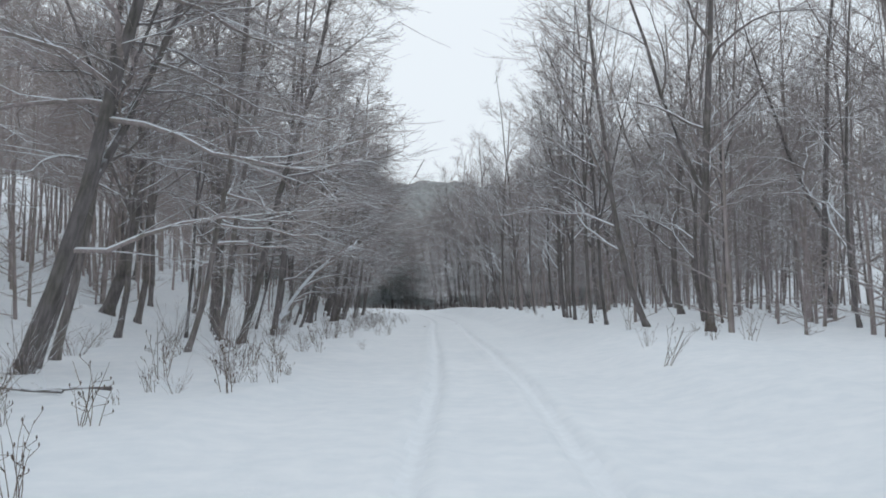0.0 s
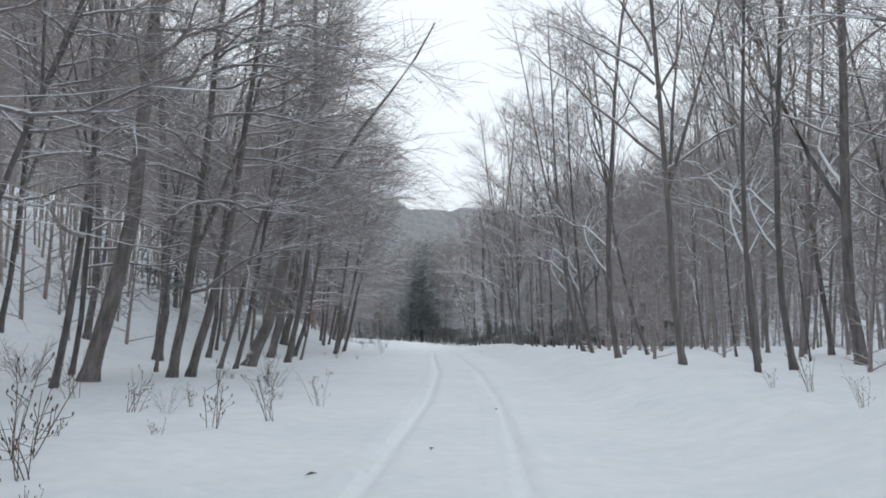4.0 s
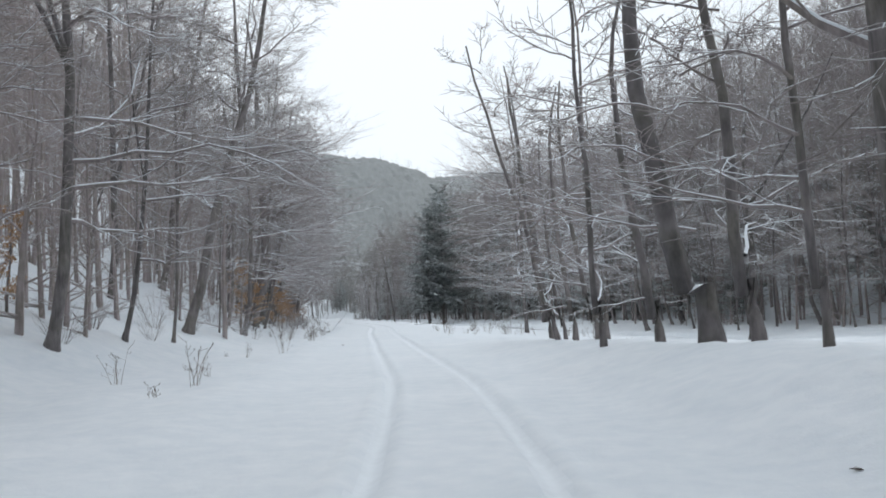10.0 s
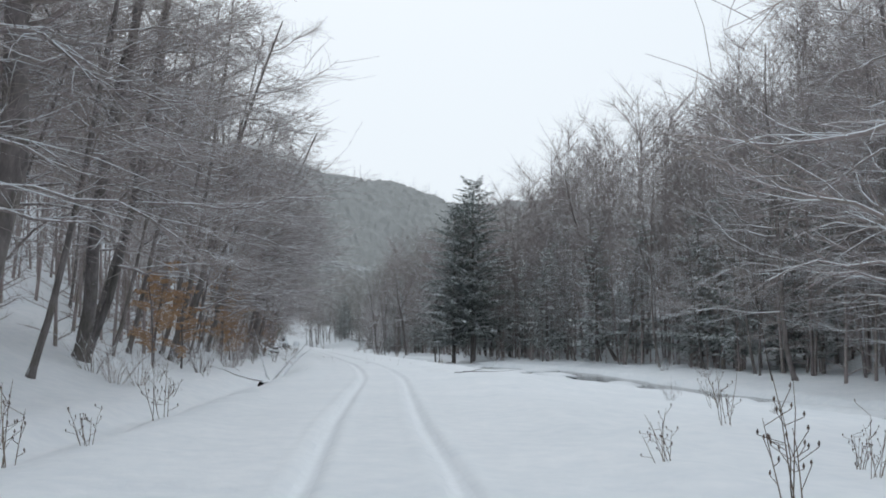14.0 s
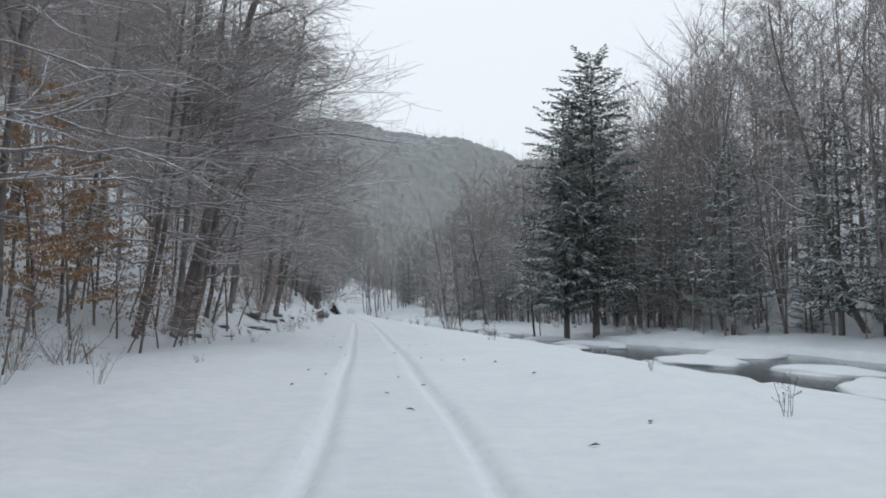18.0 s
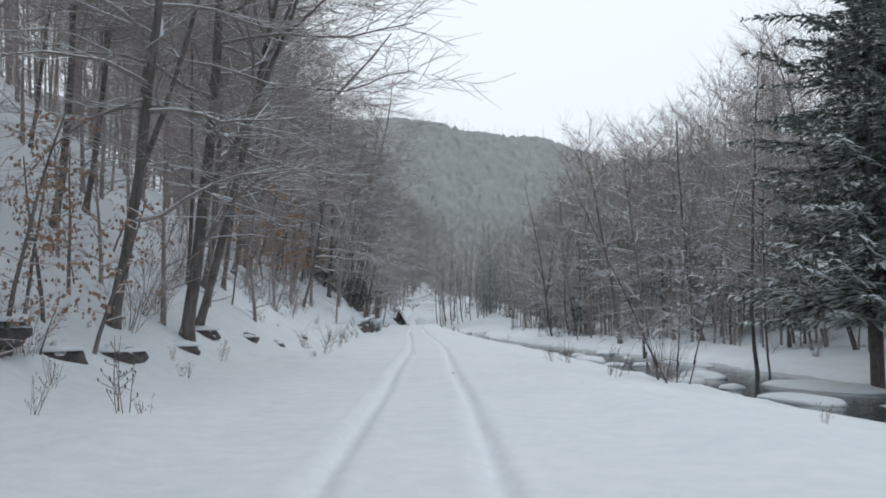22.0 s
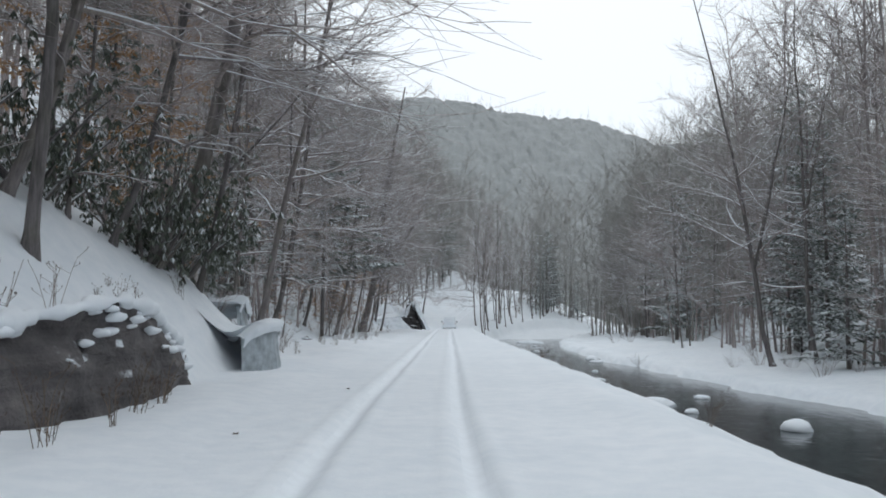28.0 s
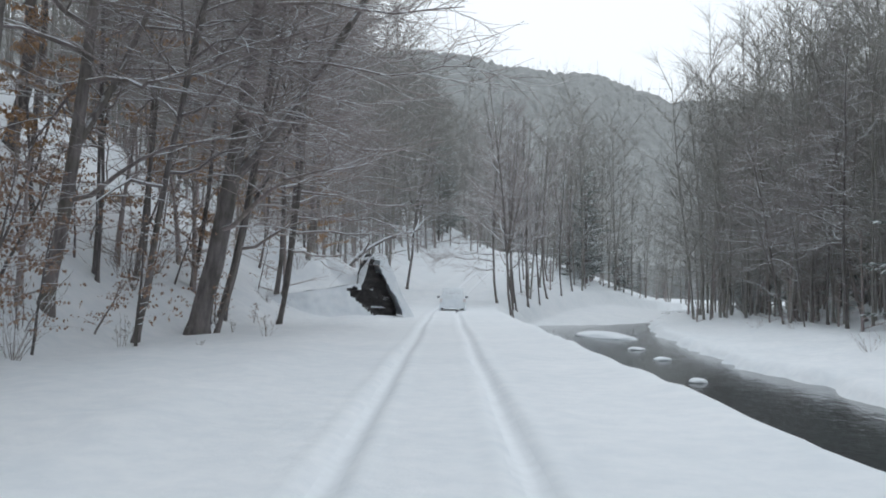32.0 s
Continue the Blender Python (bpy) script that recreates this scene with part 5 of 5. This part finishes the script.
def cliff():
    a, b = Vector((-64.2, 402.7, 0)), Vector((-62.5, 405.4, 0))
    e = (b - a).normalized()
    out = Vector((e.y, -e.x, 0))
    span = (b - a).length
    opening = [(-.02, 1.35), (.12, 1.5), (.36, 1.38), (.42, 2.0), (.4, 2.4), (.46, 2.9), (.6, 3.1), (.74, 2.8), (.7, 2.5), (.84, 1.8), (1.0, .9), (1.02, -.1), (.55, -.15), (.38, .2)]
    cols, rows = 64, 44
    s_at = [-1.6 + 2.9 * i / (cols - 1) for i in range(cols)]
    top = [float(t) for t in np.interp(s_at, [-1.6, -.8, -.2, 0, .36, .46, .6, .85, 1.0, 1.15, 1.3], [1.0, 1.3, 1.5, 1.62, 1.72, 2.7, 3.3, 3.2, 2.3, .8, -.1])]
    sv, sf, rv, rf = [], [], [], []
    for i, t in enumerate(s_at):
        for j in range(rows):
            z = -.5 + (top[i] + .5) * j / (rows - 1)
            q = Vector((t * 2.2, z, 3))
            bulge = .22 * noise.noise(q * .9) + .1 * noise.noise(q * 2.7)
            sv.append(a + e * t * span + out * (bulge + .5 * max(0, 1 - (z + .5) / 1.9) - .1 * z) + Vector((0, 0, z)))
            crack = .3 * noise.noise(q * 1.4) + .18 * noise.noise(q * 3.7) + .1 * noise.cell(q * 2.1)
            rv.append(a + e * t * span + out * (crack - .5 - .12 * z) + Vector((0, 0, z)))
    for i in range(cols - 1):
        for j in range(rows - 1):
            k = i * rows + j
            t, z = (s_at[i] + s_at[i + 1]) / 2, sv[k].z
            torn = Vector((t * 5, z * 2.4, 1))
            face = (k, k + rows, k + rows + 1, k + 1)
            if inside(t + .05 * noise.noise(torn), z + .16 * noise.noise(torn * 1.7), opening):
                rf.append(face)
            else:
                sf.append(face)
                if inside(t, z, [(.5 + 1.25 * (p - .5), 1.4 + 1.25 * (q - 1.4)) for p, q in opening]):
                    rf.append(face)
    base = len(sv)
    for i, t in enumerate(s_at):
        edge = sv[i * rows + rows - 1]
        for j in range(11):
            w = j / 10
            p = edge - out * 6.0 * w
            g = float(ground_z(p.x, p.y)) - .1
            sv.append(Vector((p.x, p.y, edge.z * (1 - w) ** 1.4 + g * (1 - (1 - w) ** 1.4) + .25 * math.sin(3.14 * w) + .1 * noise.noise(p * .8))))
    for i in range(cols - 1):
        for j in range(10):
            k = base + i * 11 + j
            sf.append((k, k + 11, k + 12, k + 1))
    ob = new("rock_outcrop")
    part("rock_face", mesh_from("rock_face", rv, rf), M_DARK_ROCK, ob, "dark layered rock", smooth=False)
    part("snow_cover", mesh_from("snow_cover", sv, sf), M_SNOW, ob, "torn blanket of deep snow")
    tagged(ob, "dark rock showing in the cut snowy bank", "rock", "rocks on the bank")


cliff()


# stones in the river, each with a cap of snow
def river_stone(y, u, w, h, seed):
    x, y = beside(y, u)
    capped_rock("river_stone", x, y, WATER - .24 * h, (w * .5, w * .42, h * .55), seed * 1.1, "river stone under a rounded cap of snow", "stone", "stones in the river", seed, 1.7, .25, 2)


for k, (y, u, w, h) in enumerate(((338, 10.9, 1.1, .6), (348, 11, .7, .3), (342, 9.0, .55, .3), (350, 8.0, .7, .4), (353, 7.9, .9, .4), (377, 11.6, 1.2, .3), (357, 8.4, .9, .3), (302, 13, 1.7, .5), (317.4, 13.6, 1.5, .5), (320, 12, 1.2, .35), (287, 13, 1.9, .6), (303, 15, 1.5, .5), (308, 18, 1.3, .5), (284, 14, 1.2, .5), (245, 15, 1.8, .7), (266, 19.6, 1.6, .5), (330, 14.5, .8, .3), (365, 9.5, .5, .2), (395, 9, .7, .3), (405, 10.2, .9, .3), (222, 17, 1.4, .4), (212, 19, 1.6, .5), (236, 21, 1.5, .4), (293, 12.2, .9, .4), (298, 17, 1.0, .4), (313, 16.5, .9, .35), (326, 9.3, .6, .25), (412, 10.5, 1.0, .3))):
    river_stone(y, u, w, h, k + 30)


def snow_shelf(y, u, length, width, seed):
    """A low shelf of snow over ice and stones in the stream."""
    x, y = beside(y, u)
    ob = new("snow_shelf")
    ob.empty_display_size = .2
    part("snow_cover", snow_cap(seed, (width * .5, length * .5, .34), .02, .3, 4), M_SNOW, ob)
    part("ice_edge", snow_cap(seed, (width * .53, length * .53, .05), 0, .5, 3), M_ICE, ob, "thin grey ice rim")
    ob.matrix_basis = Matrix.Translation((x, y, WATER)) @ Matrix.Rotation(.3 + .4 * math.sin(seed), 4, "Z")
    tagged(ob, "low snow-covered ice shelf in the river", "snow shelf", "snow shelves in the river")


for k, (y, u, l, w) in enumerate(((250, 19.4, 9, 4.5), (257, 25, 10, 5), (266, 16, 5, 3), (241, 22, 8, 3.5), (274, 19.5, 9, 3.2), (285, 18.4, 7, 3.0), (310, 13, 5, 2.2), (231, 19.0, 9, 3.4), (220, 21, 9, 3), (208, 19.5, 8, 3), (195, 22, 9, 3.4), (184, 23.5, 9, 3), (305, 18.5, 6, 2), (324, 17.3, 6, 1.8), (344, 8.2, 2.6, 1.5), (381, 11.9, 3, 1.0), (425, 11, 8, 2.5), (278, 14.5, 4, 1.8), (292, 15.3, 4, 1.6))):
    snow_shelf(y, u, l, w, k + 60)


# ---- fallen wood ----
def fallen(name, x, y, turn, length, r, label, branches=3, seed=1, pitch=0.0, lift=.05, bark=M_BARK, bend=0.0):
    g = random.Random(seed)
    log, tw = Tubes(), Tubes()
    line = grow(g, Vector((0, 0, 0)), Vector((1, 0, pitch)), length, 7, bend, 0, .09)
    log.add(line, [r * (1 - (.85 if pitch > .6 else .55) * i / 7) * (1 + .12 * math.sin(seed + 2.3 * i)) for i in range(8)], 8, cap=True)
    for k in range(branches):
        i = g.randint(2, 6)
        d = Vector((g.uniform(.3, 1), g.uniform(-1, 1), g.uniform(.1, .8)))
        b = grow(g, line[i], d, length * g.uniform(.15, .4), 4, 0, .15, .2)
        tw.add(b, [r * .4, r * .3, r * .22, r * .15, .004], 4)
    ob = new(name)
    ob.empty_display_size = .2
    part("stem", log.mesh("stem"), bark, ob)
    if branches:
        part("brushwood", tw.mesh("brushwood"), M_TWIG, ob)["kind"] = "stuff"
    ob.matrix_basis = Matrix.Translation((x, y, float(ground_z(x, y)) + lift)) @ Matrix.Rotation(turn, 4, "Z")
    return tagged(ob, label, "fallen wood", "fallen wood on the snow")


fallen("fallen_log", *beside(183.2, -4.7), 1.68, 10.5, .13, "fallen grey log lying along the snowy road edge", 7, 3)
fallen("fallen_log", *beside(191, -5.2), 3.0, 3.2, .07, "broken grey branch resting on a fallen log", 5, 4)
fallen("fallen_branch", *beside(189.5, 3.3), .35, 1.9, .022, "thin bent branch lying on the snow", 2, 5)
fallen("fallen_branch", *beside(191.5, 3.9), -.1, 2.4, .02, "thin bent branch lying on the snow", 2, 6)
fallen("fallen_branch", *beside(283.5, -5.2), 2.2, 2.6, .035, "broken stick lying down the snowy bank", 5, 7, .45)
fallen("fallen_branch", *beside(14.6, -6.0), 2.9, 4.0, .04, "tangled fallen branches on the snow", 9, 8)
fallen("fallen_branch", *beside(15.4, -6.8), 3.3, 3.4, .03, "tangled fallen branches on the snow", 8, 9)
fallen("fallen_branch", *beside(13.8, -6.4), 2.7, 3.0, .03, "tangled fallen branches on the snow", 6, 10)
# the leaning snowy stem among the first trees
fallen("leaning_stem", -9.2, 42.1, .1, 6.4, .25, "leaning bare stem plastered with snow among trees", 6, 12, 2.0, -.1, M_PLASTERED, -.2)
fallen("leaning_stem", *beside(331, -8.2), .45, 7.5, .07, "thin leaning stem lined with snow on the bank", 7, 13, 1.0, -.1)


# the snowy forked stem above the dark cliff
fallen("leaning_stem", -66.6, 408.5, .35, 5.5, .17, "leaning forked stem plastered with snow above a cliff", 6, 15, 1.1, -.1, M_PLASTERED, -.12)


# ---- leaves blown on the road ----
def road_leaves():
    r = random.Random(31)
    v, f = [], []
    for k in range(34):
        y = r.choice((r.uniform(205, 232), r.uniform(10, 380)))
        x, y = beside(y, r.uniform(-2.4, 3.2))
        c = Vector((x, y, float(ground_z(x, y)) + .02))
        a = r.uniform(0, 6.28)
        w, s = Vector((math.cos(a), math.sin(a), .15)) * .07, Vector((-math.sin(a), math.cos(a), .1)) * .035
        o = len(v)
        v += [c - w, c + s + Vector((0, 0, .02)), c + w, c - s + Vector((0, 0, .025))]
        f += [(o, o + 1, o + 2), (o, o + 2, o + 3)]
    me = mesh_from("blown_leaves", v, f)
    me.materials.append(M_BROWN)
    tagged(new("blown_leaves", me), "small brown leaves blown onto the snowy road", "leaves", kind="stuff")


road_leaves()


# ---- the car ahead ----
def box(bm, lo, hi, bevel=0.0, taper=None):
    """A bevelled block; taper: how far the top draws in at front, back and sides."""
    r = bmesh.ops.create_cube(bm, size=1)
    for v in r["verts"]:
        p = [lo[i] if v.co[i] < 0 else hi[i] for i in range(3)]
        if taper and v.co.z > 0:
            p[0] += taper[2] if p[0] == lo[0] else -taper[2]
            p[1] += taper[1] if p[1] == lo[1] else -taper[0]
        v.co = Vector(p)
    if bevel:
        bmesh.ops.bevel(bm, geom=list({e for v in r["verts"] for e in v.link_edges}), offset=bevel, segments=3, affect="EDGES", profile=.6)
    return bm


def car():
    # Paint, glass, tyres and lamps are whitened for caked snow plus airborne haze.
    paint, glass, rubber = plain("car_paint", (.8, .84, .87), .6, .0, .1), plain("car_glass", (.76, .79, .82), .5, 0, .15), plain("tyre_rubber", (.55, .57, .59), .85, 0, .4)
    lamp, dark, steel = plain("tail_lamp", (.76, .72, .72), .4), plain("dark_trim", (.3, .31, .32), .6), plain("wheel_rim", (.35, .36, .38), .35, .9)
    ob = new("parked_car")
    bm = bmesh.new()
    box(bm, (-.92, -2.25, .38), (.92, 2.25, 1.0), .12, (.1, .04, .05))
    part("body", bm, paint, ob, "snow-dusted pale paint")
    cabin = part("cabin", box(bmesh.new(), (-.83, -2.15, .98), (.83, .95, 1.66), .1, (.75, .32, .16)), paint, ob)
    part("rear_window", box(bmesh.new(), (-.55, -2.05, 1.14), (.55, -1.86, 1.44), .03, (0, .1, .08)), glass, cabin, "rear window paled by snow and by haze in its colour")
    part("roof_snow", snow_cap(2, (.74, 1.15, .14), 1.66, .3), M_SNOW, ob, "layer of snow on the roof").location = (0, -.7, 0)
    part("tailgate_snow", box(bmesh.new(), (-.7, -2.33, .55), (.7, -2.24, 1.0), .04), M_SNOW, ob, "snow caked on the tailgate")
    part("bumper", box(bmesh.new(), (-.9, -2.38, .36), (.9, -2.2, .58), .05), M_SNOW, ob, "bumper caked with snow")
    for s in (-1, 1):
        part("tail_light", box(bmesh.new(), (s * .8 - .09, -2.3, .78), (s * .8 + .09, -2.2, 1.02), .03), lamp, ob, "red tail light paled by snow and by haze in its colour")
        part("snow_crust", box(bmesh.new(), (s * .84 - .07, -2.3, .08), (s * .84 + .07, 2.1, .5), .05), M_SNOW, ob, "snow packed along the sill")
        part("mirror", box(bmesh.new(), (s * 1.0 - .1, .45, 1.02), (s * 1.0 + .1, .58, 1.18), .04), dark, ob)
        for y in (-1.4, 1.42):
            tyre = Tubes()
            ring = [Vector((s * .8 + dx, 0, 0)) for dx in (-.11, -.1, .1, .11)]
            tyre.add(ring, [.24, .34, .34, .24], 20)
            w = part("wheel", tyre.mesh("wheel"), rubber, ob)
            w.location = (0, y, .34)
            rim = Tubes()
            rim.add([Vector((s * .8 - .1, 0, 0)), Vector((s * .8 + .1, 0, 0))], [.23, .23], 16, cap=True)
            part("rim", rim.mesh("rim"), steel, w)
    x, y = -63.3, 421.6
    ob.matrix_basis = Matrix.Translation((x, y, float(ground_z(x, y)) - .2)) @ Matrix.Rotation(radians(13.4), 4, "Z")
    tagged(ob, "pale estate car caked in snow standing on the road", "car")


car()
